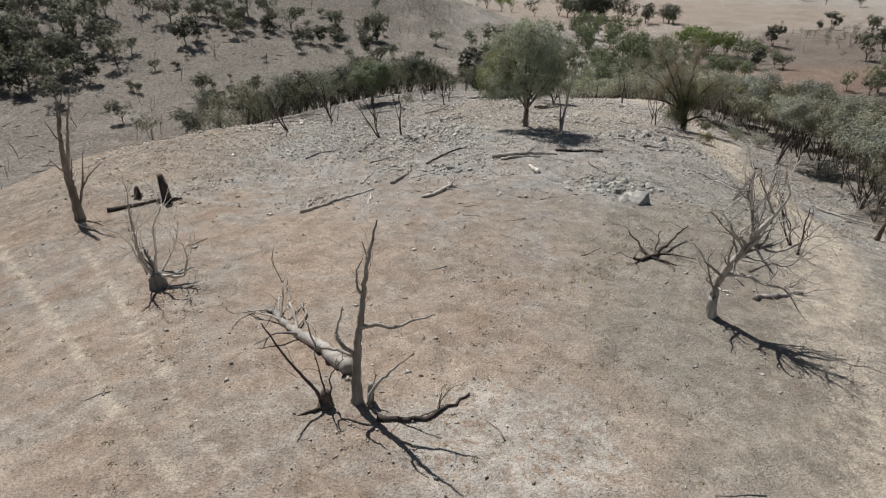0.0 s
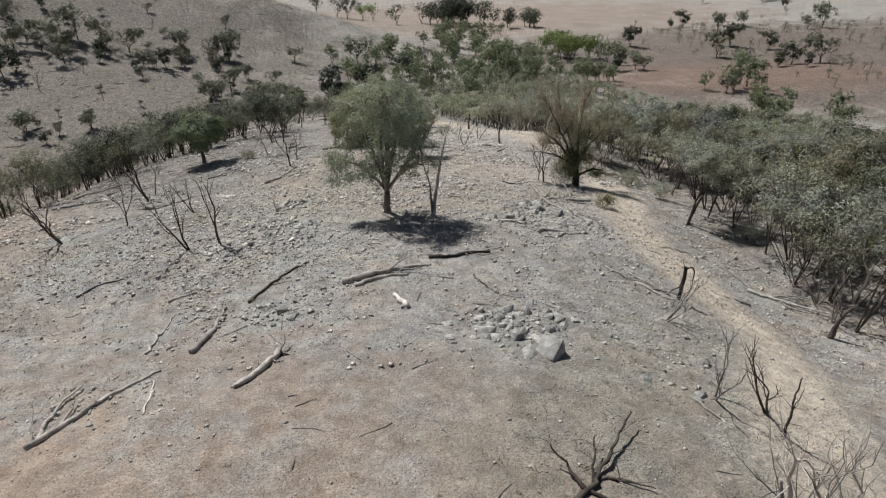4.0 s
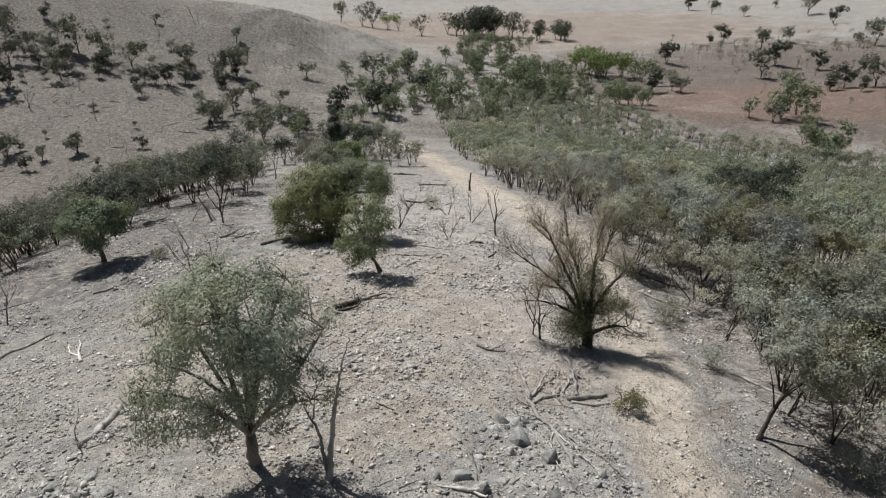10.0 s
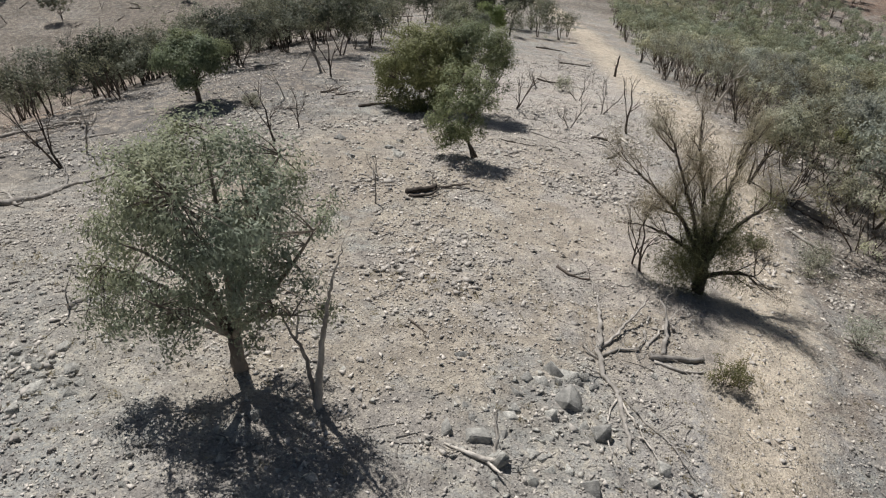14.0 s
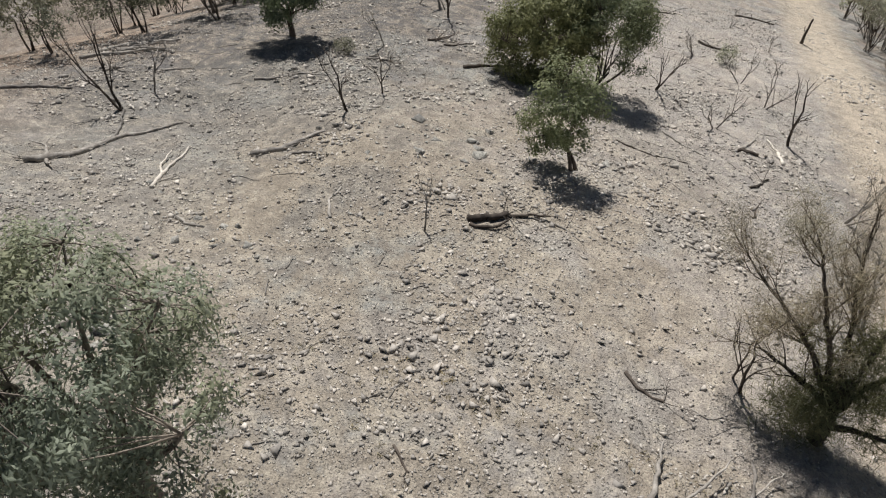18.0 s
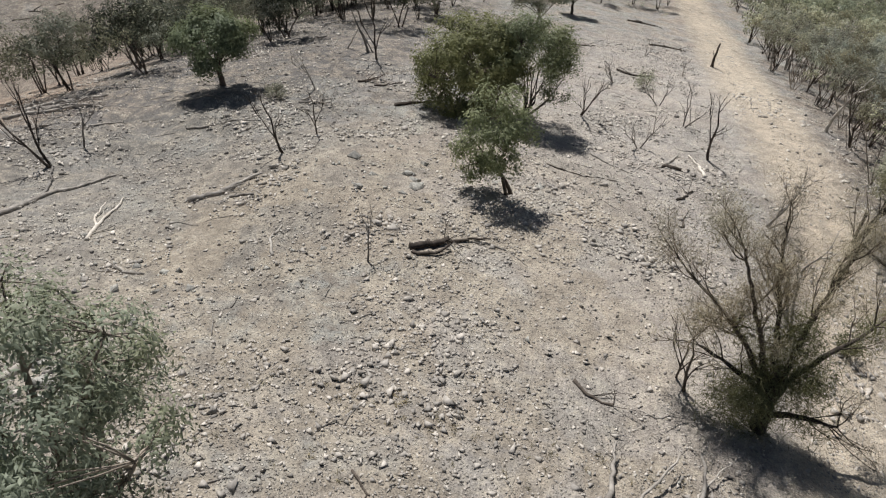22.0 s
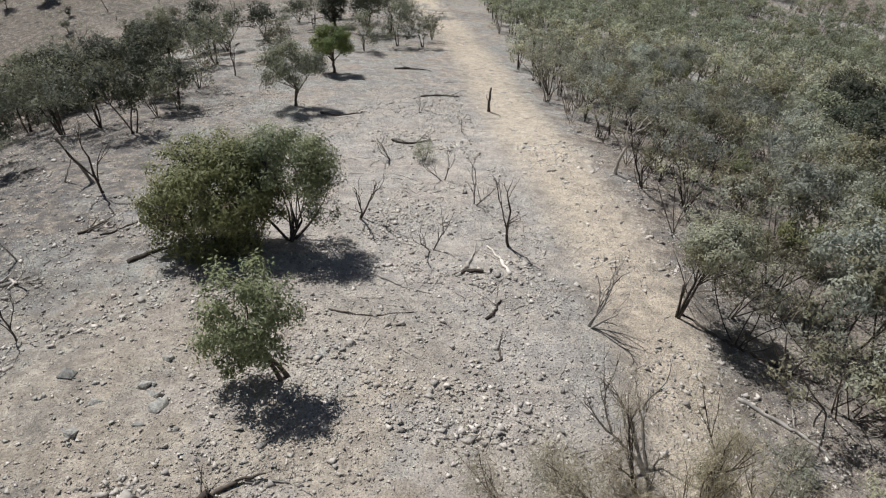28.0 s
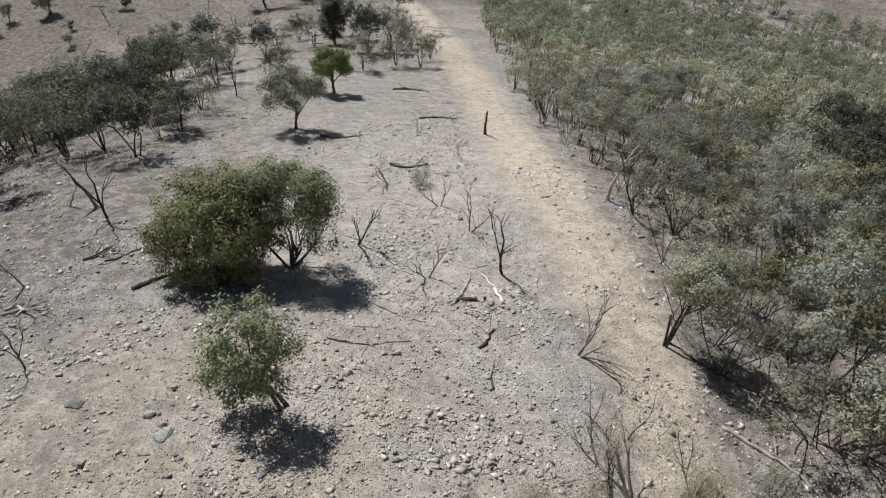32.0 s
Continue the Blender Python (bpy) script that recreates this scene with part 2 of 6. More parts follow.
def leaf_material(name, dark, light, vary=0.5, through=0.4, toned=False, stands=True):
    m, n, l, b = shader(name, 0.55)
    geo = n.new("ShaderNodeNewGeometry")
    obj = n.new("ShaderNodeObjectInfo").outputs["Random"]
    patch = ramp(n, l, noise_node(n, l, geo.outputs["Position"], 0.9, 3), 0.3, 0.7)
    stand = ramp(n, l, noise_node(n, l, geo.outputs["Position"], 0.16, 4, 0.7), 0.32, 0.68)
    f = maths(n, l, "ADD", maths(n, l, "MULTIPLY", geo.outputs["Random Per Island"], 0.6), maths(n, l, "MULTIPLY", patch, 0.4))
    col = mix(n, l, f, dark, light)
    lo, hi = 1 - vary * 0.45, 1 + vary * 0.45
    col = mix(n, l, 1.0, col, mix(n, l, obj, (lo * 1.06, lo * 1.03, lo), (hi * 0.97, hi, hi * 0.94)), "MULTIPLY")
    col = mix(n, l, 1.0 if stands else 0.2, col, mix(n, l, stand, (1.07, 1.02, 0.88), (0.93, 0.98, 1.04)), "MULTIPLY")
    if toned:
        own = n.new("ShaderNodeAttribute")
        own.attribute_name = "tone"
        col = mix(n, l, 1.0, col, mix(n, l, own.outputs["Fac"], (0.66, 0.63, 0.55), (1.27, 1.29, 1.24)), "MULTIPLY")
    l.new(col, b.inputs["Base Color"])
    tr = n.new("ShaderNodeBsdfTranslucent")
    l.new(col, tr.inputs[0])
    ms = n.new("ShaderNodeMixShader")
    ms.inputs[0].default_value = through
    l.new(b.outputs[0], ms.inputs[1])
    l.new(tr.outputs[0], ms.inputs[2])
    l.new(ms.outputs[0], n["Material Output"].inputs[0])
    return m


M_GROUND = ground_material()
M_STONE = mottled("loose_stone", (0.32, 0.305, 0.285), (0.64, 0.605, 0.56), 1.5, 0.9, 0.02, island=True)
M_ROCK = mottled("lichen_rock", (0.25, 0.25, 0.238), (0.54, 0.535, 0.5), 3.4, 0.9, 0.08)
M_DEAD = mottled("weathered_grey_wood", (0.19, 0.175, 0.16), (0.46, 0.44, 0.41), 1.6, 0.85, 0.03, (1, 1, 0.25))
M_LOG = mottled("silver_grey_wood", (0.28, 0.26, 0.235), (0.56, 0.53, 0.49), 1.4, 0.85, 0.04, (1, 1, 0.4))
M_LIMB = mottled("smooth_grey_bark", (0.15, 0.125, 0.105), (0.36, 0.32, 0.275), 2.0, 0.85, 0.02, (1, 1, 0.3))
M_PALE = mottled("bleached_wood", (0.42, 0.39, 0.35), (0.68, 0.65, 0.6), 1.8, 0.85, 0.03, (1, 1, 0.3))
M_CHAR = mottled("dark_dead_wood", (0.045, 0.038, 0.033), (0.13, 0.11, 0.095), 2.0, 0.9, 0.03, (1, 1, 0.3))
M_BARK = mottled("rough_bark", (0.075, 0.06, 0.048), (0.2, 0.165, 0.135), 2.2, 0.9, 0.04, (1, 1, 0.3))
M_TWIG = mottled("brown_twigs", (0.13, 0.1, 0.075), (0.22, 0.175, 0.135), 2.2, 0.9, 0.01)
M_GUM = leaf_material("gum_leaves", (0.14, 0.153, 0.11), (0.43, 0.45, 0.345), through=0.4)
M_GREEN = leaf_material("green_leaves", (0.14, 0.16, 0.07), (0.45, 0.47, 0.24), through=0.45, stands=False)
M_SCRUB = leaf_material("scrub_leaves", (0.18, 0.183, 0.146), (0.5, 0.5, 0.415), 0.7)
M_LIME = leaf_material("light_gum_leaves", (0.14, 0.17, 0.088), (0.44, 0.48, 0.28), stands=False)
M_OLIVE = leaf_material("olive_leaves", (0.1, 0.122, 0.072), (0.31, 0.345, 0.215))
M_WOOD = leaf_material("grey_wood_leaves", (0.195, 0.194, 0.158), (0.53, 0.525, 0.44), toned=True)
M_GULLY = leaf_material("green_wood_leaves", (0.165, 0.185, 0.142), (0.46, 0.49, 0.39), toned=True)
M_DARK = leaf_material("dark_leaves", (0.04, 0.048, 0.036), (0.11, 0.122, 0.09))
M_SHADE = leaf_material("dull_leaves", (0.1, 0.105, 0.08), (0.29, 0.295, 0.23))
M_LUSH = leaf_material("lush_leaves", (0.105, 0.145, 0.05), (0.3, 0.36, 0.135))
M_BLUE = leaf_material("blue_grey_leaves", (0.17, 0.178, 0.158), (0.47, 0.485, 0.435), 0.6)
M_DRY = leaf_material("dry_needles", (0.23, 0.2, 0.15), (0.46, 0.405, 0.31), 0.3, 0.3)
M_SHEOAK = leaf_material("sheoak_needles", (0.105, 0.112, 0.058), (0.28, 0.275, 0.15))
M_GRASS = leaf_material("bleached_grass", (0.26, 0.23, 0.17), (0.46, 0.41, 0.3))


# ---- the land ----
def ground(x, y):
    """Height of the land: a ridge that dips away ahead, the valley beyond it and the hill across."""
    x, y = np.asarray(x, float), np.asarray(y, float)
    z = 10.58 - 0.1702 * (np.sqrt((y - 55.1) ** 2 + 57.9 ** 2) + (y - 55.1))
    u = x + 8.65 - 0.0432 * y
    lo, hi = np.maximum(-u, 0), np.maximum(u, 0)
    z = z - 0.00851 * lo * lo / (1 + lo / 114) - 0.00305 * hi * hi / (1 + hi / 76.3)
    for cx, cy, sx, sy, a in ((9, 67, 12, 9, 0.92), (36, 53, 7, 12, -3.37), (-9, 89, 9, 9, -2.52), (38, 116, 9, 16, 1.75), (-12, 53, 7, 9, -1.84), (18, 92, 8, 9, 0.68), (42, 88, 7, 9, -1.97), (2, 90, 6, 6, 1.2), (-42, 62, 16, 20, 4.0)):
        z = z + a * np.exp(-0.5 * ((x - cx) / sx) ** 2 - 0.5 * ((y - cy) / sy) ** 2)
    far = -39.3 - 0.1131 * np.minimum(y, 900)
    for cx, cy, sx, sy, a in ((-205, 466, 122, 109, 72), (-12.7, 433, 41, 25, 15.3)):
        far = far + a * np.exp(-0.5 * ((x - cx) / sx) ** 2 - 0.5 * ((y - cy) / sy) ** 2)
    far = far + 0.0002 * np.maximum(np.abs(x - 80) - 300, 0) ** 1.9
    return far + 5.0 * np.logaddexp(0, (z - far) / 5.0)


def lattice(ix, iy, seed):
    h = (ix.astype(np.int64) * 374761393 + iy.astype(np.int64) * 668265263 + seed * 974634777) & 0xFFFFFFFF
    h = ((h ^ (h >> 13)) * 1274126177) & 0xFFFFFFFF
    return ((h ^ (h >> 16)) & 0xFFFF) / 65535.0


def value_noise(x, y, size, seed):
    x, y = np.asarray(x, float) / size, np.asarray(y, float) / size
    ix, iy = np.floor(x), np.floor(y)
    fx, fy = x - ix, y - iy
    fx, fy = fx * fx * (3 - 2 * fx), fy * fy * (3 - 2 * fy)
    a, b = lattice(ix, iy, seed), lattice(ix + 1, iy, seed)
    c, d = lattice(ix, iy + 1, seed), lattice(ix + 1, iy + 1, seed)
    return (a * (1 - fx) + b * fx) * (1 - fy) + (c * (1 - fx) + d * fx) * fy - 0.5


def surface(x, y):
    """The land with its humps and hollows."""
    near = np.exp(-((np.asarray(y, float) - 80) / 160) ** 4)
    rough = 0.5 * value_noise(x, y, 6.0, 1) + 0.34 * value_noise(x, y, 2.3, 2) + 0.3 * value_noise(x, y, 0.95, 3) + 0.14 * value_noise(x, y, 0.45, 6)
    wide = 3.0 * value_noise(x, y, 60.0, 4) * (1 - near) + 2.0 * value_noise(x, y, 25.0, 5) * (1 - near)
    return ground(x, y) + rough * (0.45 + 0.55 * (1 - near)) + wide


def sz(x, y):
    return float(surface(x, y))


def make_mesh(name, verts, faces, smooth=False):
    verts, faces = np.asarray(verts, np.float32), np.asarray(faces, np.int32)
    me = bpy.data.meshes.new(name)
    k = faces.shape[1]
    me.vertices.add(len(verts))
    me.vertices.foreach_set("co", verts.ravel())
    me.loops.add(faces.size)
    me.loops.foreach_set("vertex_index", faces.ravel())
    me.polygons.add(len(faces))
    me.polygons.foreach_set("loop_start", np.arange(0, faces.size, k, dtype=np.int32))
    if smooth:
        me.polygons.foreach_set("use_smooth", np.ones(len(faces), bool))
    me.update(calc_edges=True)
    return me


def part(name, geo, material, parent=None, label="", smooth=False):
    me = make_mesh(name, geo[0], geo[1], smooth)
    me.materials.append(material)
    ob = new(name, me)
    ob.parent = parent
    return tagged(ob, label)


def set_tone(ob, values):
    ob.data.attributes.new("tone", "FLOAT", "POINT").data.foreach_set("value", np.asarray(values, np.float32))
    return ob


def join(geos):
    vs, fs, k = [], [], 0
    for v, f in geos:
        vs.append(v)
        fs.append(np.asarray(f) + k)
        k += len(v)
    return np.concatenate(vs), np.concatenate(fs)


def grid_axis(spans):
    return np.concatenate([np.arange(a, b, s) for a, b, s in spans])


def along(points, step):
    """A smooth line through the points."""
    p = np.array(points, float)
    q = np.concatenate([[2 * p[0] - p[1]], p, [2 * p[-1] - p[-2]]])
    out = []
    for a, b, c, d in zip(q, q[1:], q[2:], q[3:]):
        t = np.arange(0, 1, step / max(np.linalg.norm(c - b), step))[:, None]
        out.append(0.5 * (2 * b + (c - a) * t + (2 * a - 5 * b + 4 * c - d) * t ** 2 + (3 * b - a - 3 * c + d) * t ** 3))
    return np.concatenate(out + [p[-1:]])


TRAILS = (((-29.0, 39.5), (-22.3, 31.6), (-16.8, 25.1), (-12.7, 20.2), (-8.7, 16.0)),
          ((-22.2, 37.3), (-15.3, 27.8), (-11.3, 21.9), (-8.8, 18.4), (-7.0, 16.0)))


def build_ground():
    xs = grid_axis([(-2600, -600, 200), (-600, -200, 25), (-200, -60, 5), (-60, -28, 1.0), (-28, 48, 0.3), (48, 100, 1.2), (100, 300, 6), (300, 700, 25), (700, 2801, 200)])
    ys = grid_axis([(-2600, -400, 200), (-400, -40, 30), (-40, 8, 3), (8, 125, 0.3), (125, 210, 1.0), (210, 700, 6), (700, 1000, 30), (1000, 2801, 200)])
    gx, gy = np.meshgrid(xs, ys)
    v = np.stack([gx, gy, surface(gx, gy)], -1).reshape(-1, 3)
    nx, ny = len(xs), len(ys)
    i = (np.arange(ny - 1)[:, None] * nx + np.arange(nx - 1)[None]).ravel()
    me = make_mesh("ground", v, np.stack([i, i + 1, i + nx + 1, i + nx], 1), True)
    worn = np.zeros(len(v), np.float32)
    for trail in TRAILS:
        t = along(trail, 0.5)
        lo, hi = t.min(0) - 2, t.max(0) + 2
        near = np.nonzero(((v[:, :2] > lo) & (v[:, :2] < hi)).all(1))[0]
        d = np.sqrt(((v[near, None, :2] - t[None]) ** 2).sum(-1)).min(1)
        worn[near] = np.maximum(worn[near], 0.58 * np.exp(-(d / 0.42) ** 2))
    me.attributes.new("worn", "FLOAT", "POINT").data.foreach_set("value", worn)
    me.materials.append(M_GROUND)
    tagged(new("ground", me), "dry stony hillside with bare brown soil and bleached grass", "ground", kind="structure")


build_ground()

TRACK = ((-6, -90), (2, -40), (8, -12), (13, 8), (17.5, 24), (23.2, 37), (28, 47), (28.4, 55), (28.6, 63), (29.4, 70), (31.8, 77), (33.5, 86), (34.8, 97), (34.6, 108), (34, 120), (33.5, 132), (33, 150), (33, 165), (32, 185), (31, 205), (28, 240), (24, 275))


def build_track():
    line = along(TRACK, 0.4)
    tang = np.gradient(line, axis=0)
    side = np.stack([tang[:, 1], -tang[:, 0]], 1) / np.linalg.norm(tang, axis=1, keepdims=True)
    k = np.linspace(-1, 1, 25)
    n = np.arange(len(line))
    half = np.interp(line[:, 1], (8, 40, 85, 125, 200), (3.8, 4.0, 4.8, 6.4, 6.4)) + 1.6 * value_noise(n * 0.4, n * 0, 9.0, 11)
    xy = line[:, None] + side[:, None] * (k[None] * half[:, None])[..., None]
    z = surface(xy[..., 0], xy[..., 1]) + 0.06 - 1.6 * np.maximum(np.abs(k[None]) - 0.8, 0)
    rut = np.exp(-((k[None] - 0.16) / 0.09) ** 2) + np.exp(-((k[None] + 0.16) / 0.09) ** 2)
    z = z - 0.05 * rut
    v = np.concatenate([xy, z[..., None]], -1).reshape(-1, 3)
    w = len(k)
    i = (np.arange(len(line) - 1)[:, None] * w + np.arange(w - 1)[None]).ravel()
    me = make_mesh("dirt_track", v, np.stack([i, i + 1, i + w + 1, i + w], 1), True)
    worn = np.clip(1.3 - 1.5 * np.abs(k)[None], 0, 0.85) + 0.2 * rut + 0 * z
    worn = worn * np.interp(line[:, 1], (20, 52), (0.5, 1.0))[:, None]
    me.attributes.new("worn", "FLOAT", "POINT").data.foreach_set("value", worn.astype(np.float32).ravel())
    me.materials.append(M_GROUND)
    tagged(new("dirt_track", me), "pale yellow dirt vehicle track worn along the ridge", "track", kind="structure")


build_track()


# ---- wood and leaves ----
def tube(pts, radii, sides=6, rng=None, lump=0.0):
    """A tapered limb along points, with closed ends."""
    pts, radii = np.asarray(pts, float), np.asarray(radii, float)
    t = np.gradient(pts, axis=0)
    t /= np.linalg.norm(t, axis=1, keepdims=True) + 1e-9
    ref = np.array([0.0, 0.0, 1.0]) if abs(t[0, 2]) < 0.9 else np.array([1.0, 0.0, 0.0])
    a = np.cross(t, ref)
    a /= np.linalg.norm(a, axis=1, keepdims=True) + 1e-9
    b = np.cross(t, a)
    ang = np.linspace(0, 2 * np.pi, sides, endpoint=False)
    r = np.repeat(radii[:, None], sides, 1)
    if rng is not None and lump:
        r = r * (1 + rng.normal(0, lump, r.shape))
    ring = pts[:, None] + r[..., None] * (np.cos(ang)[None, :, None] * a[:, None] + np.sin(ang)[None, :, None] * b[:, None])
    n = len(pts)
    v = np.concatenate([ring.reshape(-1, 3), pts[:1], pts[-1:]])
    i = (np.arange(n - 1)[:, None] * sides + np.arange(sides)[None]).ravel()
    j = (np.arange(n - 1)[:, None] * sides + (np.arange(sides)[None] + 1) % sides).ravel()
    f = np.concatenate([np.stack([i, j, j + sides], 1), np.stack([i, j + sides, i + sides], 1)])
    s = np.arange(sides)
    c0, c1, last = n * sides, n * sides + 1, (n - 1) * sides
    f = np.concatenate([f, np.stack([(s + 1) % sides, s, s * 0 + c0], 1), np.stack([last + s, last + (s + 1) % sides, s * 0 + c1], 1)])
    return v, f


def unit(v):
    v = np.asarray(v, float)
    return v / (np.linalg.norm(v) + 1e-9)


def limb(rng, p, d, length, r0, r1, n, wander, lift):
    pts, d, p = [np.array(p, float)], unit(d), np.array(p, float)
    for _ in range(n):
        d = unit(d + rng.normal(0, wander, 3) + np.array([0, 0, lift]))
        p = p + d * length / n
        pts.append(p)
    return np.array(pts), np.linspace(r0, r1, n + 1), d


def grow(rng, p, d, length, r, level, cfg, tubes, tips):
    """Branches that fork on and on; cfg: levels, kids, spread, ratio, low, wander, lift."""
    last = level >= cfg["levels"]
    pts, rad, dd = limb(rng, p, d, length, r, r * (0.3 if last else 0.55), 5 if level < 2 else 3, cfg["wander"], cfg["lift"])
    tubes.append((level, pts, rad))
    if last:
        tips.append(pts[-1])
        return
    kids = cfg["kids"][level]
    for k in range(kids):
        s = 1.0 if k == 0 else rng.uniform(cfg["low"], 1.0)
        at = s * (len(pts) - 1)
        i = min(int(at), len(pts) - 2)
        q = pts[i] + (pts[i + 1] - pts[i]) * (at - i)
        turn = rng.normal(0, 1, 3)
        turn -= turn @ dd * dd
        nd = unit(dd + unit(turn) * cfg["spread"] * rng.uniform(0.4, 1.2))
        grow(rng, q, nd, length * cfg["ratio"] * rng.uniform(0.7, 1.2), r * (0.55 if k else 0.6), level + 1, cfg, tubes, tips)


def wood_geo(tubes, rng, lo=0, hi=99):
    return join([tube(p, r, 7 if k == 0 else (4 if k == 1 else 3), rng, 0.1 if k < 2 else 0) for k, p, r in tubes if lo <= k <= hi])


def leaves(rng, centres, per, spread, length, width, droop=0.0, heart=None):
    """Many small folded leaves round the centres, turned outwards, as triangles."""
    mid = np.repeat(np.asarray(centres, float), per, 0)
    n = len(mid)
    off = rng.normal(0, 1, (n, 3))
    c = mid + off * np.asarray(spread)
    face = 0.6 * off / np.linalg.norm(off, axis=1, keepdims=True) + rng.normal(0, 0.33, (n, 3)) + np.array([0, 0, 0.3])
    if heart is not None:
        h = c - np.asarray(heart)
        face = face + 0.9 * h / (np.linalg.norm(h, axis=1, keepdims=True) + 1e-9)
    face /= np.linalg.norm(face, axis=1, keepdims=True) + 1e-9
    d = rng.normal(0, 1, (n, 3)) + np.array([0, 0, -droop])
    d -= (d * face).sum(1, keepdims=True) * face
    d /= np.linalg.norm(d, axis=1, keepdims=True) + 1e-9
    s = np.cross(face, d)
    ln = (length * rng.uniform(0.6, 1.4, n))[:, None]
    wd = (width * rng.uniform(0.6, 1.4, n))[:, None]
    v = np.stack([c - d * ln / 2, c + s * wd / 2 - face * wd * 0.15, c + d * ln / 2, c - s * wd / 2 - face * wd * 0.15], 1).reshape(-1, 3)
    i = np.arange(n) * 4
    return v, np.concatenate([np.stack([i, i + 1, i + 2], 1), np.stack([i, i + 2, i + 3], 1)])


def in_shells(rng, shells, n, inner):
    """Points in the outer part of egg shapes (cx, cy, cz, rx, ry, rz)."""
    sh = np.array(shells, float)
    pick = rng.choice(len(sh), n, p=(w := sh[:, 3] * sh[:, 4] * sh[:, 5]) / w.sum())
    d = rng.normal(0, 1, (n, 3))
    d /= np.linalg.norm(d, axis=1, keepdims=True)
    return sh[pick, :3] + d * (rng.uniform(inner ** 3, 1, n) ** (1 / 3))[:, None] * sh[pick, 3:], sh[pick, :3]


def lobes(seed, n, cx, cy, cz, rx, ry, rz, r):
    """Leafy lobes spread over an egg-shaped crown."""
    rng = np.random.default_rng(seed)
    k = np.arange(n) + 0.5
    up, turn = 1 - 1.55 * k / n, k * 2.4
    flat = np.sqrt(np.maximum(1 - up ** 2, 0))
    return [(cx + rx * f * math.cos(t) * rng.uniform(0.75, 1.05), cy + ry * f * math.sin(t) * rng.uniform(0.75, 1.05), cz + rz * u + rng.normal(0, 0.2), q := r * rng.uniform(0.75, 1.3), q, q * rng.uniform(0.55, 0.8)) for u, f, t in zip(up, flat, turn)]


def bend(a, b, rng, sag, n=5):
    """A curved line from a to b that sets out upwards."""
    a, b = np.asarray(a, float), np.asarray(b, float)
    m = (a + b) / 2 + np.array([0, 0, sag * np.linalg.norm(b - a)]) + rng.normal(0, 0.07, 3) * np.linalg.norm(b - a)
    t = np.linspace(0, 1, n)[:, None]
    return (1 - t) ** 2 * a + 2 * t * (1 - t) * m + t ** 2 * b


def crown_tree(name, seed, trunk_h, trunk_r, shells, mains, clumps, per, spread, leaf, mats, label, category="tree", group="", lean=(0, 0), inner=0.5, stems=1, droop=0.5, split=True, splay=0.25):
    """A leafy tree: trunk, limbs into the crown, twigs to each clump, and leaves."""
    rng = np.random.default_rng(seed)
    base = tagged(new(name), label, category, group)
    trunks, limbs = [], []
    ends = in_shells(rng, shells, mains * 6, 0.3)[0]
    keep = [ends[0]]
    while len(keep) < mains:
        keep.append(max(ends, key=lambda e: min(np.linalg.norm(e - k) for k in keep)))
    forks = []
    for s in range(stems):
        off = np.array([rng.normal(0, 0.12 * (stems > 1)), rng.normal(0, 0.12 * (stems > 1)), -0.25])
        top = np.array([lean[0] + rng.normal(0, splay * (stems > 1) * trunk_h), lean[1] + rng.normal(0, splay * (stems > 1) * trunk_h), trunk_h])
        line = bend(off, top, rng, 0.06, 6) if stems > 1 else np.linspace(off, top, 6) + rng.normal(0, 0.03, (6, 3))
        trunks.append(tube(line, trunk_r / stems ** 0.5 * np.array([1.3, 1.05, 1.0, 0.94, 0.9, 0.86]), 8, rng, 0.07))
        forks.append(top)
    lines = []
    for e in keep:
        f = min(forks, key=lambda q: np.linalg.norm(q[:2] - e[:2]) + rng.uniform(0, 0.3))
        line = bend(f, f + (e - f) * 0.95, rng, 0.2, 6)
        lines.append(line)
        limbs.append(tube(line, trunk_r / stems ** 0.5 * np.linspace(0.5, 0.08, 6), 5, rng, 0.05))
    nodes = np.concatenate([q[2:] for q in lines])
    owner = np.repeat(np.arange(len(lines)), 4)
    c, hearts = in_shells(rng, shells, clumps, inner)
    twigs = [[] for _ in lines]
    for q in c[:: 1 if leaf[0] < 0.5 else 6]:
        k = np.argmin(np.linalg.norm(nodes - q, axis=1) + rng.uniform(0, 0.4, len(nodes)))
        twigs[owner[k]].append(tube(bend(nodes[k], q, rng, 0.05, 4), trunk_r * np.linspace(0.09, 0.02, 4) + 0.006, 3))
    if split:
        for g in trunks:
            part("trunk", g, mats[0], base, smooth=True)
        for k, g in enumerate(limbs):
            bough = part("branch", g, mats[0], base, smooth=True)
            if twigs[k]:
                tagged(part("twig", join(twigs[k]), mats[0], bough, smooth=True), kind="stuff")
    else:
        part("trunk", join(trunks), mats[0], base, smooth=True)
        tagged(part("branch", join(limbs + sum(twigs, [])), mats[0], base, smooth=True), kind="stuff")
    part("crown", leaves(rng, c, per, spread, leaf[0], leaf[1], droop, np.repeat(0.7 * hearts + 0.3 * c.mean(0), per, 0) - np.array([0, 0, 0.2])), mats[1], base)
    set_tone(base.children[-1], np.full(len(base.children[-1].data.vertices), 0.5))
    return base


def put(ob, x, y, turn=0.0, size=1.0, sink=0.0):
    ob.matrix_basis = Matrix.LocRotScale((x, y, sz(x, y) - sink), Euler((0, 0, turn)), (size, size, size))
    return ob


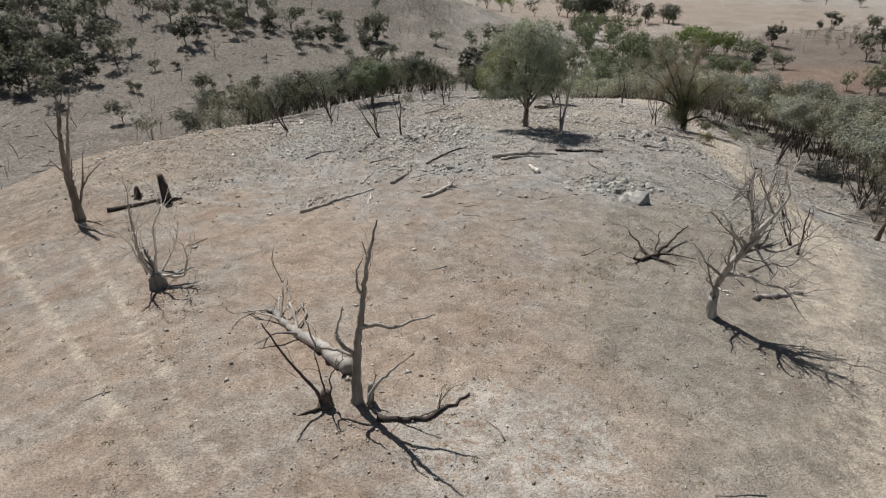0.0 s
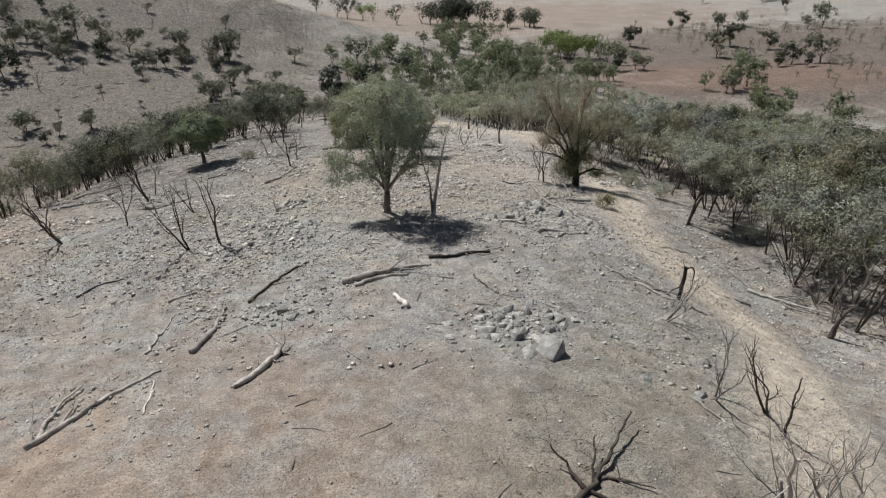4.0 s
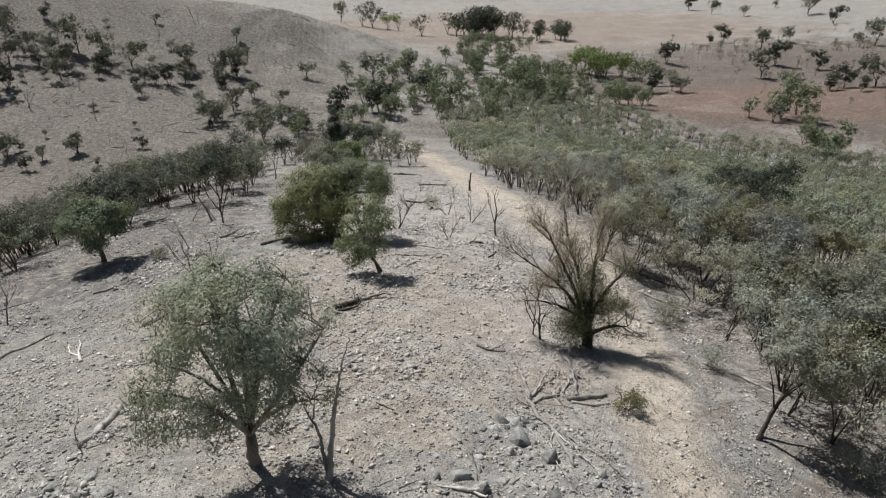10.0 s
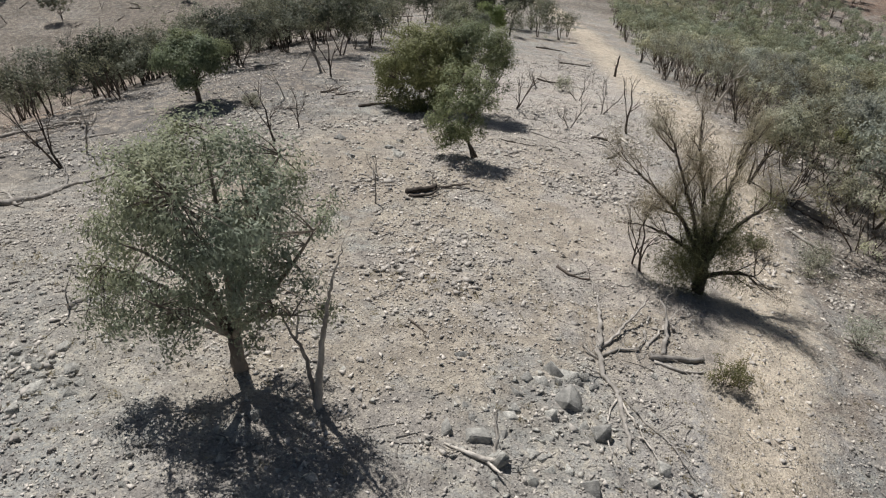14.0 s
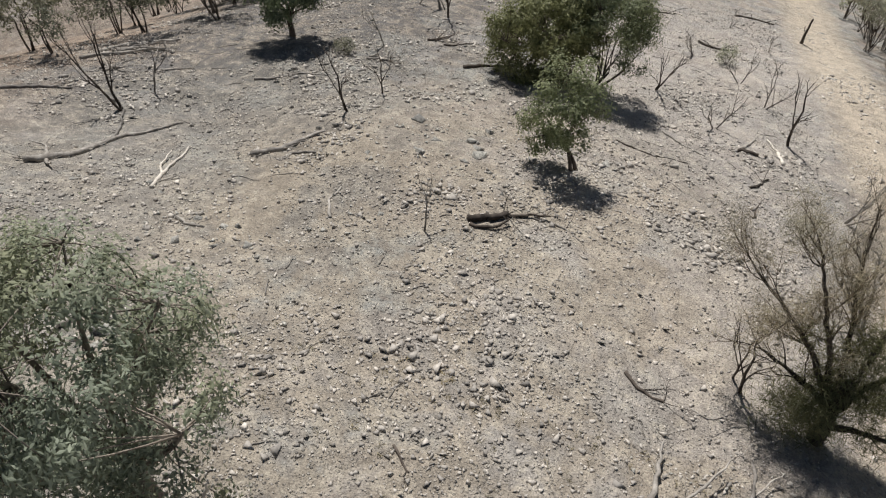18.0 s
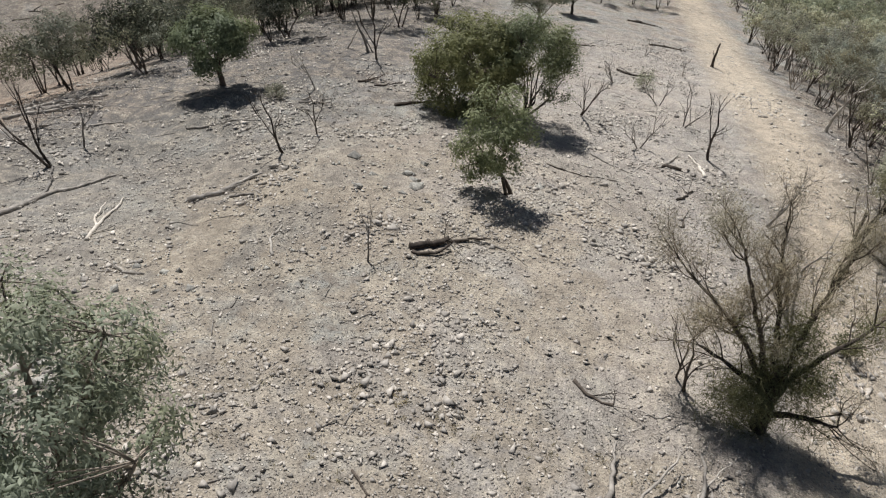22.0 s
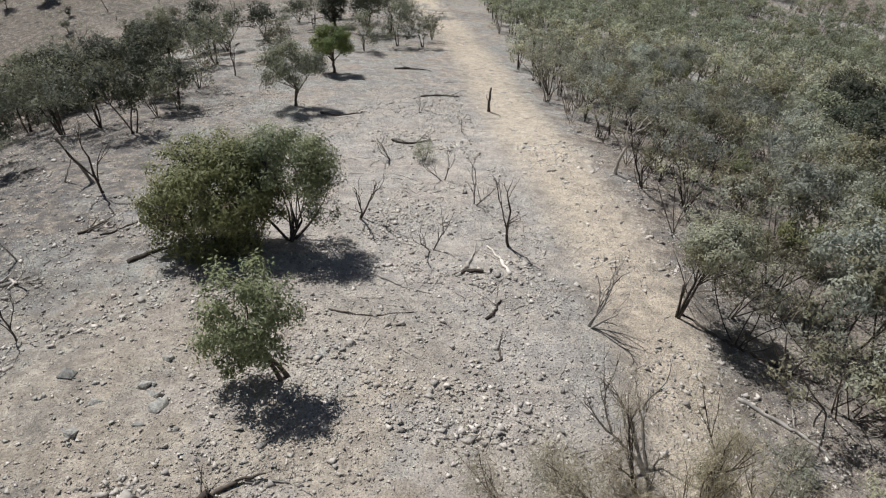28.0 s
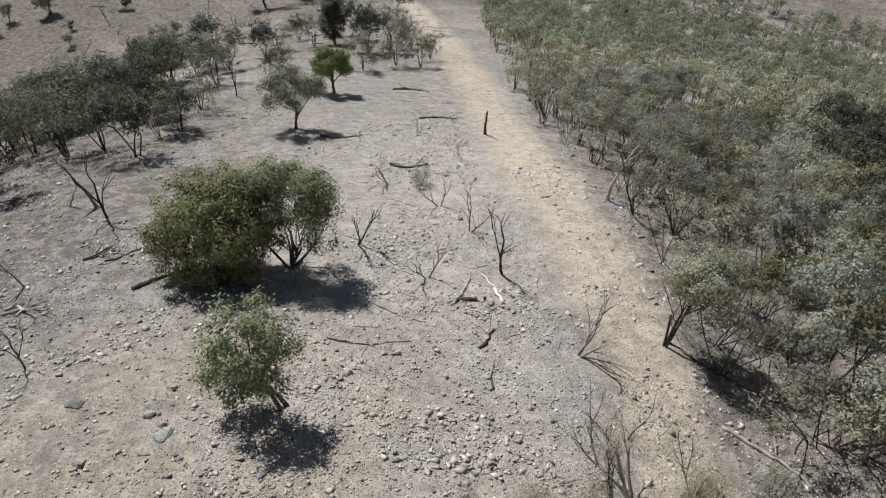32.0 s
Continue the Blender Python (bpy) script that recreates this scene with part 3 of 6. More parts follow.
def spread_copies(protos, spots, rng, lo=0.85, hi=1.15, tilt=0.04, sink=0.0):
    """Places each prototype once and copies for the rest of the spots (x, y[, size])."""
    first = {}
    for s in spots:
        k = int(rng.integers(len(protos)))
        size = (s[2] if len(s) > 2 else 1.0) * rng.uniform(lo, hi)
        m = Matrix.LocRotScale((s[0], s[1], sz(s[0], s[1]) - 0.05 - sink * size), Euler((rng.normal(0, tilt), rng.normal(0, tilt), rng.uniform(0, 6.28))), (size, size, size * rng.uniform(0.9, 1.12)))
        if k in first:
            copy_thing(protos[k], m)
        else:
            first[k] = m
    for k, p in enumerate(protos):
        if k in first:
            p.matrix_basis = first[k]
        else:
            for o in (*p.children_recursive, p):
                bpy.data.objects.remove(o)


# ---- the living trees on the ridge ----
put(crown_tree("gum_tree", 11, 1.6, 0.25, lobes(1, 22, 0.1, 0.1, 6.3, 2.9, 2.6, 2.4, 0.95) + [(-2.9, -0.5, 4.6, 1.0, 1.0, 0.8), (-3.1, -0.9, 3.5, 0.9, 0.9, 0.7), (2.4, -0.9, 4.7, 1.0, 0.9, 0.75), (2.9, -0.3, 3.7, 0.8, 0.8, 0.6), (-0.5, -1.8, 4.4, 1.0, 0.8, 0.8), (-1.6, -1.5, 3.6, 1.0, 0.9, 0.7), (0.6, 0.2, 5.6, 1.2, 1.2, 0.8), (1.3, -1.4, 3.8, 0.95, 0.8, 0.6), (-0.6, -1.7, 3.2, 0.8, 0.6, 0.5), (0.4, 1.6, 4.2, 1.1, 0.9, 0.7)], 12, 330, 88, (0.24, 0.24, 0.2), (0.165, 0.055), (M_LIMB, M_GUM), "leafy grey-green gum tree with a forked rough trunk", lean=(0.05, 0), droop=1.4, inner=0.62), 7.9, 66.3, 0, 1.12)
put(crown_tree("fig_bush", 12, 0.9, 0.3, lobes(3, 30, -1.0, 0.1, 3.6, 3.5, 2.9, 2.6, 1.0) + [(-3.6, -0.9, 1.7, 1.3, 1.1, 1.0), (-4.1, -0.3, 2.6, 1.0, 1.0, 0.8), (-2.2, -2.0, 1.5, 1.3, 1.0, 1.0), (-0.9, -2.2, 1.5, 1.3, 1.0, 0.9), (0.6, -1.7, 2.0, 1.2, 1.0, 0.9), (1.7, 0.6, 5.1, 1.3, 1.2, 0.9), (1.9, -0.6, 3.6, 1.2, 1.2, 0.9), (-0.8, 0.3, 3.4, 2.0, 2.0, 1.6)], 10, 400, 95, 0.27, (0.21, 0.09), (M_BARK, M_GREEN), "broad dense dark green bushy tree on the bare ridge", inner=0.62, stems=4), 10.6, 107.4, 0, 1.12)
put(crown_tree("grey_wattle", 13, 1.1, 0.2, lobes(6, 12, 0.8, 0.3, 4.9, 2.3, 2.1, 1.7, 0.95) + [(1.9, 0.0, 4.4, 1.2, 1.2, 0.9), (2.2, -0.9, 3.0, 1.0, 1.0, 0.7), (-0.8, 0.8, 6.0, 1.2, 1.2, 0.9)], 18, 210, 70, 0.27, (0.2, 0.065), (M_CHAR, M_OLIVE), "half-bare grey-leaved tree with many crooked branches", inner=0.4, stems=6, splay=0.8), 13.4, 107.2, 0, 1.15)
put(crown_tree("young_gum", 14, 1.5, 0.13, lobes(8, 9, -0.6, 0.1, 4.3, 1.25, 1.15, 1.2, 0.7) + [(-1.8, 0.0, 3.4, 0.8, 0.8, 0.65), (0.4, 0.0, 3.9, 0.8, 0.8, 0.65), (-2.1, 0.2, 2.3, 0.75, 0.7, 0.6), (-0.3, -0.6, 2.8, 0.8, 0.7, 0.55), (-1.3, 0.3, 1.6, 0.8, 0.7, 0.5), (-2.0, -0.4, 1.1, 0.7, 0.6, 0.45), (0.0, -0.3, 1.9, 0.7, 0.6, 0.45)], 8, 90, 85, 0.22, (0.18, 0.07), (M_BARK, M_LIME), "small leafy bright green gum sapling casting a dark shadow", stems=2, lean=(-0.5, 0), droop=1.0), 14.9, 93.0, 0, 1.2)
put(crown_tree("round_tree", 15, 1.6, 0.22, lobes(9, 14, 0.0, 0.0, 3.7, 2.3, 2.2, 1.5, 0.85), 8, 170, 80, 0.27, (0.24, 0.11), (M_BARK, M_OLIVE), "round-crowned dark green tree on a short trunk", inner=0.6), -11.2, 105.0, 0, 1.1)
put(crown_tree("bright_tree", 16, 1.6, 0.2, lobes(10, 12, 0.0, 0.0, 4.4, 2.2, 2.1, 1.7, 0.85), 8, 130, 80, 0.28, (0.26, 0.12), (M_BARK, M_LUSH), "bright green round tree among grey scrub", inner=0.55), 12.6, 157.0)
put(crown_tree("grey_gum", 17, 1.8, 0.17, lobes(12, 14, 0.0, 0.0, 4.9, 2.8, 2.5, 1.9, 0.95), 11, 190, 60, 0.3, (0.24, 0.085), (M_BARK, M_SHADE), "thin grey-leaved tree with a see-through crown", inner=0.4, stems=2), 9.8, 139.6)
put(crown_tree("cypress", 18, 1.0, 0.2, [(0, 0, 3.2, 1.9, 1.9, 2.4), (0, 0, 5.6, 1.3, 1.3, 2.2), (0, 0, 7.4, 0.7, 0.7, 1.6)], 8, 120, 80, 0.24, (0.26, 0.09), (M_BARK, M_DARK), "dark green cone-shaped cypress pine", inner=0.6), 9.6, 198.0, 0, 1.3)


SHEOAK_LIMBS = ([(-0.1, 0.1, 1.4), (-1.1, 0.7, 3.4), (-2.6, 1.5, 5.1), (-4.4, 2.4, 6.1)],
                [(-0.1, 0.2, 1.8), (-0.9, 0.8, 3.8), (-1.7, 1.6, 5.8), (-2.5, 2.3, 7.5)],
                [(0.0, 0.2, 2.2), (-0.5, 1.5, 4.8), (-0.7, 2.5, 6.3), (-1.0, 3.5, 7.8)],
                [(0.1, 0.2, 2.2), (0.5, 1.4, 5.0), (1.0, 2.1, 6.6), (1.6, 2.8, 7.8)],
                [(0.1, 0.2, 1.8), (1.3, 1.3, 3.2), (2.3, 2.0, 3.8), (3.2, 2.8, 4.2)],
                [(-0.2, 0.1, 2.0), (-1.3, 0.4, 2.9), (-2.2, 0.7, 3.4), (-3.0, 1.2, 3.6)],
                [(0.1, 0.0, 1.0), (1.0, -0.2, 1.6), (1.9, -0.3, 1.9), (2.7, -0.2, 1.7)])


def sheoak():
    """A tall half-dead she-oak: leaning bare limbs with wispy tops and green tufts low down."""
    rng = np.random.default_rng(21)
    base = tagged(new("sheoak_tree"), "half-dead she-oak with wispy brown top and green lower foliage", "tree")
    cfg = dict(levels=3, kids=(3, 3, 3), spread=0.42, ratio=0.68, low=0.3, wander=0.08, lift=0.06)
    part("trunk", tube([(0, -0.1, -0.4), (0.03, 0.0, 0.8), (-0.05, 0.15, 2.0), (-0.2, 0.6, 3.4)], (0.42, 0.31, 0.27, 0.16), 9, rng, 0.1), M_CHAR, base, "dark furrowed trunk", smooth=True)
    for k, pts in enumerate(SHEOAK_LIMBS):
        line = along(pts, 0.4)
        line[2:] += np.cumsum(rng.normal(0, 0.045, line[2:].shape), 0)
        tubes, tips = [(0, line, np.linspace(0.15, 0.045, len(line)))], []
        for n in range(13 if k < 4 else 7):
            i = int(rng.integers(len(line) * 2 // 5, len(line)))
            d = unit(line[i] - line[i - 1]) + rng.normal(0, 0.5, 3)
            grow(rng, line[i], d, rng.uniform(0.8, 1.4), 0.035, 1, cfg, tubes, tips)
        bough = part("branch", wood_geo(tubes, rng, 0, 1), M_CHAR, base, smooth=True)
        tagged(part("twig", wood_geo(tubes, rng, 2, 4), M_TWIG, bough, "fine brown twigs"), kind="stuff")
        tagged(part("spray", leaves(rng, np.array(tips), 34 if k < 4 else 12, 0.3, 0.42, 0.013, -1.0), M_DRY, bough, "thin dry brown needles"), kind="stuff")
    low, _ = in_shells(rng, [(-0.9, -0.1, 2.4, 1.3, 1.0, 1.2), (-1.6, -0.3, 1.6, 1.1, 0.9, 0.9), (-0.4, 0.0, 1.0, 1.0, 0.8, 0.8), (0.2, 1.3, 4.6, 0.8, 0.8, 1.2), (-0.6, 0.9, 3.7, 0.9, 0.8, 1.1), (3.3, 2.9, 4.3, 0.9, 0.8, 0.6), (-1.6, 1.2, 4.8, 0.6, 0.6, 0.7), (1.1, 0.6, 2.6, 0.8, 0.7, 0.7), (1.6, -0.3, 1.6, 0.9, 0.7, 0.5), (0.8, 0.6, 3.4, 1.2, 1.0, 1.0)], 270, 0.1)
    part("crown", leaves(rng, low, 50, 0.34, 0.42, 0.024, 0.8), M_SHEOAK, base, "olive green needles")
    return base


put(sheoak(), 28.2, 79.3)


# ---- dead trees ----
def line_tree(name, label, stems, mat, seed, twig=0.5, pale=(), reach=1.0):
    """A dead tree from its limbs: (points, thick end, thin end); side twigs grow off each."""
    rng = np.random.default_rng(seed)
    base = tagged(new(name), label, "dead tree")
    cfg = dict(levels=2, kids=(2, 2), spread=0.6, ratio=0.55, low=0.3, wander=0.14, lift=0.04)
    for k, (pts, r0, r1) in enumerate(stems):
        p = np.array(along(pts, 0.25))
        p[1:-1] += rng.normal(0, 0.02, p[1:-1].shape)
        geo = [tube(p, np.linspace(r0, r1, len(p)) * (1 + 0.5 * np.exp(-np.arange(len(p)) / 1.5) * (k == 0)), 9 if k == 0 else 6, rng, 0.08)]
        for _ in range(int(twig * len(p) / 3)):
            i = rng.integers(len(p) // 3, len(p))
            d = unit(p[i] - p[max(i - 2, 0)]) + rng.normal(0, 0.7, 3)
            tb = []
            grow(rng, p[i], d, reach * rng.uniform(0.3, 0.9), max(r1 * 0.5, 0.015) * reach ** 0.5, 0, cfg, tb, [])
            geo.append(wood_geo([(2, a, b) for _, a, b in tb], rng))
        part("trunk" if k == 0 else "branch", join(geo), M_PALE if k in pale else mat, base, smooth=True)
    return base


put(line_tree("dead_snag", "tall dead standing snag with broken branches beside a fallen log", [
    ([(0, 0, -0.4), (0.05, 0, 1.0), (0.2, 0, 2.6), (0.45, 0.05, 4.2), (0.62, 0.05, 5.4), (0.85, 0.1, 6.5), (1.2, 0.1, 7.9)], 0.22, 0.03),
    ([(0.36, 0, 3.6), (0.9, -0.1, 3.75), (1.65, -0.2, 3.7), (2.3, -0.2, 4.0), (3.1, -0.3, 4.3)], 0.09, 0.025),
    ([(0.1, 0, 2.3), (-0.4, -0.1, 2.9), (-0.5, -0.1, 3.4), (-0.2, 0, 4.5)], 0.1, 0.02),
    ([(0.1, 0, 2.2), (-0.7, 0.2, 2.4), (-1.4, 0.3, 2.5), (-1.7, 0.3, 3.7)], 0.08, 0.02),
    ([(0.45, -0.2, 0.0), (0.65, -0.2, 0.7), (1.1, -0.2, 1.3), (2.3, -0.3, 2.6)], 0.09, 0.015),
    ([(0.5, 0.1, -0.1), (0.52, 0.1, 0.4), (0.55, 0.1, 0.8)], 0.16, 0.1),
    ([(0.5, 0, 5.0), (0.35, 0, 5.5), (0.45, 0, 6.1), (0.6, 0, 6.4)], 0.06, 0.02),
    ([(0.7, 0, 5.9), (0.75, 0.2, 6.5), (0.6, 0.3, 7.0)], 0.05, 0.015)], M_DEAD, 31), -3.5, 20.6)
put(line_tree("dead_stump", "charred split stump with long leaning dead stems", [
    ([(0, 0, -0.2), (0.02, 0, 0.3), (0.1, 0, 0.75)], 0.28, 0.16),
    ([(-0.1, 0, 0.0), (-0.3, 0, 0.8), (-1.1, 0.1, 2.0), (-2.0, 0.2, 3.8)], 0.08, 0.02),
    ([(0.1, 0, 0.1), (0.0, 0, 1.2), (-0.15, 0, 2.6)], 0.05, 0.015),
    ([(0.25, 0, 0.1), (0.3, 0, 1.0), (0.4, 0, 1.6), (0.9, 0, 2.3)], 0.045, 0.012),
    ([(0, -0.1, 0.0), (-0.5, -0.4, 0.1), (-1.2, -0.7, 0.05)], 0.07, 0.03)], M_CHAR, 32), -4.7, 20.3)
put(line_tree("dead_gum", "leaning dead tree with bleached twisted branches", [
    ([(0, 0, -0.3), (-0.1, 0, 1.2), (0.02, 0, 2.3), (0.57, 0, 3.5), (1.06, 0, 4.8)], 0.26, 0.13),
    ([(1.06, 0, 4.8), (1.44, 0.1, 5.5), (1.98, 0.2, 6.6), (2.0, 0.2, 7.1), (1.7, 0.3, 7.6)], 0.12, 0.02),
    ([(1.06, 0, 4.8), (0.69, 0.1, 6.0), (0.47, 0.2, 6.4), (0.32, 0.3, 6.9)], 0.1, 0.03),
    ([(0.14, 0, 2.45), (1.03, -0.5, 2.9), (1.98, -0.9, 2.9), (2.76, -1.2, 3.0), (3.5, -1.5, 2.3)], 0.1, 0.02),
    ([(1.1, 0, 4.4), (1.92, 0.5, 3.9), (2.55, 0.8, 4.0), (3.0, 1.0, 4.3), (3.7, 1.3, 5.3)], 0.08, 0.02),
    ([(0.57, 0, 3.5), (0.19, 0.3, 4.4), (-0.11, 0.5, 5.0)], 0.06, 0.015),
    ([(-0.1, 0, 1.5), (-0.46, 0, 2.2), (-0.68, 0, 3.0)], 0.06, 0.015),
    ([(0.69, 0.1, 6.0), (0.42, 0.1, 7.2), (0.43, 0.1, 7.9), (0.79, 0.1, 7.7), (1.03, 0.1, 7.0)], 0.07, 0.02),
    ([(1.59, 0.1, 6.0), (1.15, -0.2, 6.9), (0.7, -0.4, 7.8)], 0.06, 0.015),
    ([(1.2, -0.1, 2.9), (2.0, 0.4, 3.3), (2.7, 0.6, 3.2), (3.3, 0.9, 3.7)], 0.06, 0.015)], M_DEAD, 33, 2.4, pale=(1, 3, 7), reach=1.9), 13.1, 28.4, -0.43)
put(line_tree("dead_clump", "grey dead multi-stemmed tree with bare upright limbs", [
    ([(0, 0, -0.4), (0.02, 0, 1.8), (0.02, 0, 3.8), (0.23, 0, 5.8), (0.63, 0, 8.3)], 0.34, 0.04),
    ([(0.04, 0, 3.0), (0.54, 0.1, 5.2), (1.07, 0.2, 7.3), (1.76, 0.3, 9.1)], 0.15, 0.02),
    ([(0.1, 0, 0.8), (0.79, 0.2, 2.6), (1.29, 0.3, 4.6)], 0.12, 0.02),
    ([(0.7, 0.2, 2.2), (1.27, 0.3, 2.9), (2.36, 0.4, 3.6)], 0.07, 0.015),
    ([(0.0, 0, 3.4), (-0.46, -0.1, 4.1), (-0.73, -0.1, 4.6)], 0.07, 0.02),
    ([(0.1, 0, 5.8), (-0.15, 0, 6.5), (-0.31, 0, 7.0)], 0.06, 0.015),
    ([(0.1, 0, 0.6), (0.22, 0.2, 2.9), (0.54, 0.3, 4.2)], 0.1, 0.03),
    ([(0.4, 0, 6.4), (0.67, -0.1, 7.6), (0.7, -0.2, 9.1)], 0.06, 0.015)], M_LIMB, 34, 0.9), -25.0, 42.6, 0.53)
put(line_tree("dead_shrub", "spreading dead shrub with bleached limbs on a dark stump", [
    ([(0, 0, -0.3), (0, 0, 0.4), (0.05, 0, 0.8)], 0.42, 0.3),
    ([(0, 0, 0.6), (-0.43, 0.1, 1.6), (-0.53, 0.2, 3.4), (-0.33, 0.2, 5.6)], 0.1, 0.02),
    ([(0, 0, 0.6), (0.23, 0, 2.0), (0.46, 0.1, 3.4), (1.05, 0.1, 4.5), (1.0, 0.1, 5.2)], 0.1, 0.02),
    ([(-0.1, 0, 0.6), (-0.6, -0.3, 1.9), (-0.8, -0.4, 2.9), (-1.15, -0.4, 3.6)], 0.08, 0.015),
    ([(0, 0, 0.65), (0.65, -0.4, 0.7), (1.27, -0.6, 0.6), (1.63, -0.6, 1.6), (1.6, -0.6, 2.3)], 0.11, 0.02),
    ([(0.2, 0, 0.6), (0.95, 0.3, 1.5), (1.34, 0.4, 2.2), (1.5, 0.4, 2.6)], 0.07, 0.015),
    ([(-0.4, 0.2, 0.7), (-0.6, 0.4, 2.2), (-0.6, 0.4, 3.2)], 0.06, 0.015),
    ([(0.2, -0.3, 0.1), (1.0, -0.9, 0.15), (1.8, -1.4, 0.3)], 0.1, 0.03)], M_DEAD, 35, 1.8, pale=(1, 2, 3, 4, 5, 6), reach=1.6), -15.1, 30.9, 0.46)
put(line_tree("dead_sapling", "slim forked dead tree with bare grey limbs", [
    ([(0, 0, -0.3), (0.3, 0, 2.0), (0.66, 0, 4.1), (1.0, 0, 5.8), (1.5, 0, 7.4)], 0.17, 0.015),
    ([(0, 0, 0.3), (-0.16, 0.1, 2.6), (-0.48, 0.1, 3.7), (-0.78, 0.2, 5.0)], 0.11, 0.015),
    ([(-0.33, 0.1, 3.5), (-0.2, 0.1, 4.3), (-0.13, 0.1, 5.0)], 0.05, 0.01)], M_DEAD, 36, 0.4), 11.2, 65.0, 0.2)


def dead_proto(seed, height, mat, stems, levels=3, split=False):
    rng = np.random.default_rng(seed)
    base = tagged(new("dead_sapling"), "small bare dead tree with thin crooked branches", "dead tree", "dead saplings on the ridge")
    cfg = dict(levels=levels, kids=(3, 3, 2), spread=0.5, ratio=0.6, low=0.35, wander=0.1, lift=0.06)
    for k in range(stems):
        a = rng.uniform(0, 6.28)
        w = 0.25 if stems == 1 else 0.5
        tubes = []
        grow(rng, (0.06 * math.cos(a), 0.06 * math.sin(a), -0.15), (w * math.cos(a), w * math.sin(a), 1), height * 0.52, 0.012 * height + 0.02, 0, cfg, tubes, [])
        bounds = [0] + [i for i, q in enumerate(tubes) if q[0] == 1] + [len(tubes)] if split else [0, len(tubes)]
        for i, j in zip(bounds, bounds[1:]):
            first = "trunk" if i == 0 and k == 0 else "branch"
            if not split:
                part(first, wood_geo(tubes[i:j], rng), mat, base, smooth=True)
                continue
            bough = part(first, wood_geo(tubes[i:i + 1], rng), mat, base, smooth=True)
            if j > i + 1:
                tagged(part("twig", wood_geo(tubes[i + 1:j], rng), mat, bough, smooth=True), kind="stuff")
    return base


rng = np.random.default_rng(5)
protos = [dead_proto(40, 3.6, M_DEAD, 2, split=True), dead_proto(41, 4.6, M_CHAR, 1, split=True), dead_proto(42, 4.0, M_DEAD, 3, split=True), dead_proto(43, 5.0, M_CHAR, 2, split=True), dead_proto(44, 4.4, M_DEAD, 1, split=True)]
DEAD = ((-15.9, 67.7), (-18.8, 72.4), (-6.1, 62.7), (-4.0, 63.1, 1.3), (-12, 70.2), (-14.9, 92.4), (0.6, 97.3), (21.8, 48.3, 0.8), (20.3, 40.5), (22.3, 39.3), (0, 93.7, 1.2), (9.7, 83, 0.8),
        (-3.3, 106), (-14.7, 89.4, 1.3), (-7.3, 72.7, 0.6), (17.7, 111), (22.6, 106, 1.1), (26.2, 113), (27.9, 106.5, 1.3), (24.2, 118), (30.8, 97.6, 1.2), (31, 87.4, 1.3), (-1.6, 116, 1.4), (0, 155, 1.3), (25.3, 80.2, 1.2), (24.9, 80.9, 0.9), (20, 123, 0.8), (27, 131, 0.7), (23, 138, 0.6))
spread_copies(protos, DEAD, rng)


# ---- poles and stumps ----
def stump(name, label, h, r, mat, seed, x, y, lean=0.15):
    rng = np.random.default_rng(seed)
    base = tagged(new(name), label, "stump")
    p = [(0, 0, -0.3), (0.02, 0, h * 0.2), (lean * 0.4, 0, h * 0.6), (lean, 0, h)]
    part("trunk", tube(p, np.array([1.25, 1.0, 0.85, 0.5]) * r, 9, rng, 0.18), mat, base)
    for k in range(4):
        a = k * 1.6 + seed
        part("root", tube([(0, 0, 0.12), (r * 1.6 * math.cos(a), r * 1.6 * math.sin(a), 0.05), (r * 3 * math.cos(a), r * 3 * math.sin(a), -0.12)], (r * 0.5, r * 0.35, r * 0.12), 5, rng, 0.1), mat, base)
    put(base, x, y, seed * 1.3)


stump("burnt_stump", "tall charred pointed tree stump", 2.1, 0.35, M_CHAR, 3, -20.0, 45.4)
stump("burnt_stump", "short dark broken stump", 0.9, 0.25, M_CHAR, 4, -22.6, 46.6)


put(line_tree("dead_pole", "thin dark dead pole beside the track", [([(0, 0, -0.2), (0.05, 0, 1.2), (-0.05, 0, 2.2), (0.05, 0, 3.3)], 0.07, 0.025), ([(0, 0, 1.4), (0.3, 0.1, 2.0), (0.4, 0.1, 2.6)], 0.03, 0.01)], M_CHAR, 38, 0.4), 21.7, 37.4)
put(line_tree("dead_pole", "dark broken trunk with a hooked branch at the track edge", [([(0, 0, -0.2), (0.0, 0, 0.9), (0.05, 0, 1.8), (0.02, 0, 2.6)], 0.15, 0.1), ([(0.03, 0, 2.4), (0.45, 0, 2.5), (0.75, 0.1, 1.9), (0.7, 0.1, 1.0)], 0.06, 0.02), ([(0.0, 0, 1.2), (-0.4, 0.2, 0.8), (-1.0, 0.3, 0.3)], 0.05, 0.02)], M_CHAR, 39, 0.4), 24.7, 51.8)
put(line_tree("dead_pole", "blackened upright stump beside the dirt track", [([(0, 0, -0.2), (0.0, 0, 1.0), (0.08, 0, 2.0), (0.15, 0, 3.0)], 0.17, 0.08), ([(0.05, 0, 1.2), (-0.25, 0, 1.7), (-0.3, 0, 2.1)], 0.05, 0.02)], M_CHAR, 45, 0.0), 30.7, 139.0)
put(line_tree("dead_pole", "leaning black stump below the track", [([(0, 0, -0.2), (0.1, 0, 0.8), (0.35, 0, 1.6), (0.9, 0, 2.3)], 0.2, 0.1), ([(0.35, 0, 1.6), (0.2, 0, 2.0), (0.25, 0, 2.5)], 0.07, 0.03)], M_CHAR, 46, 0.2), 35.6, 50.6)


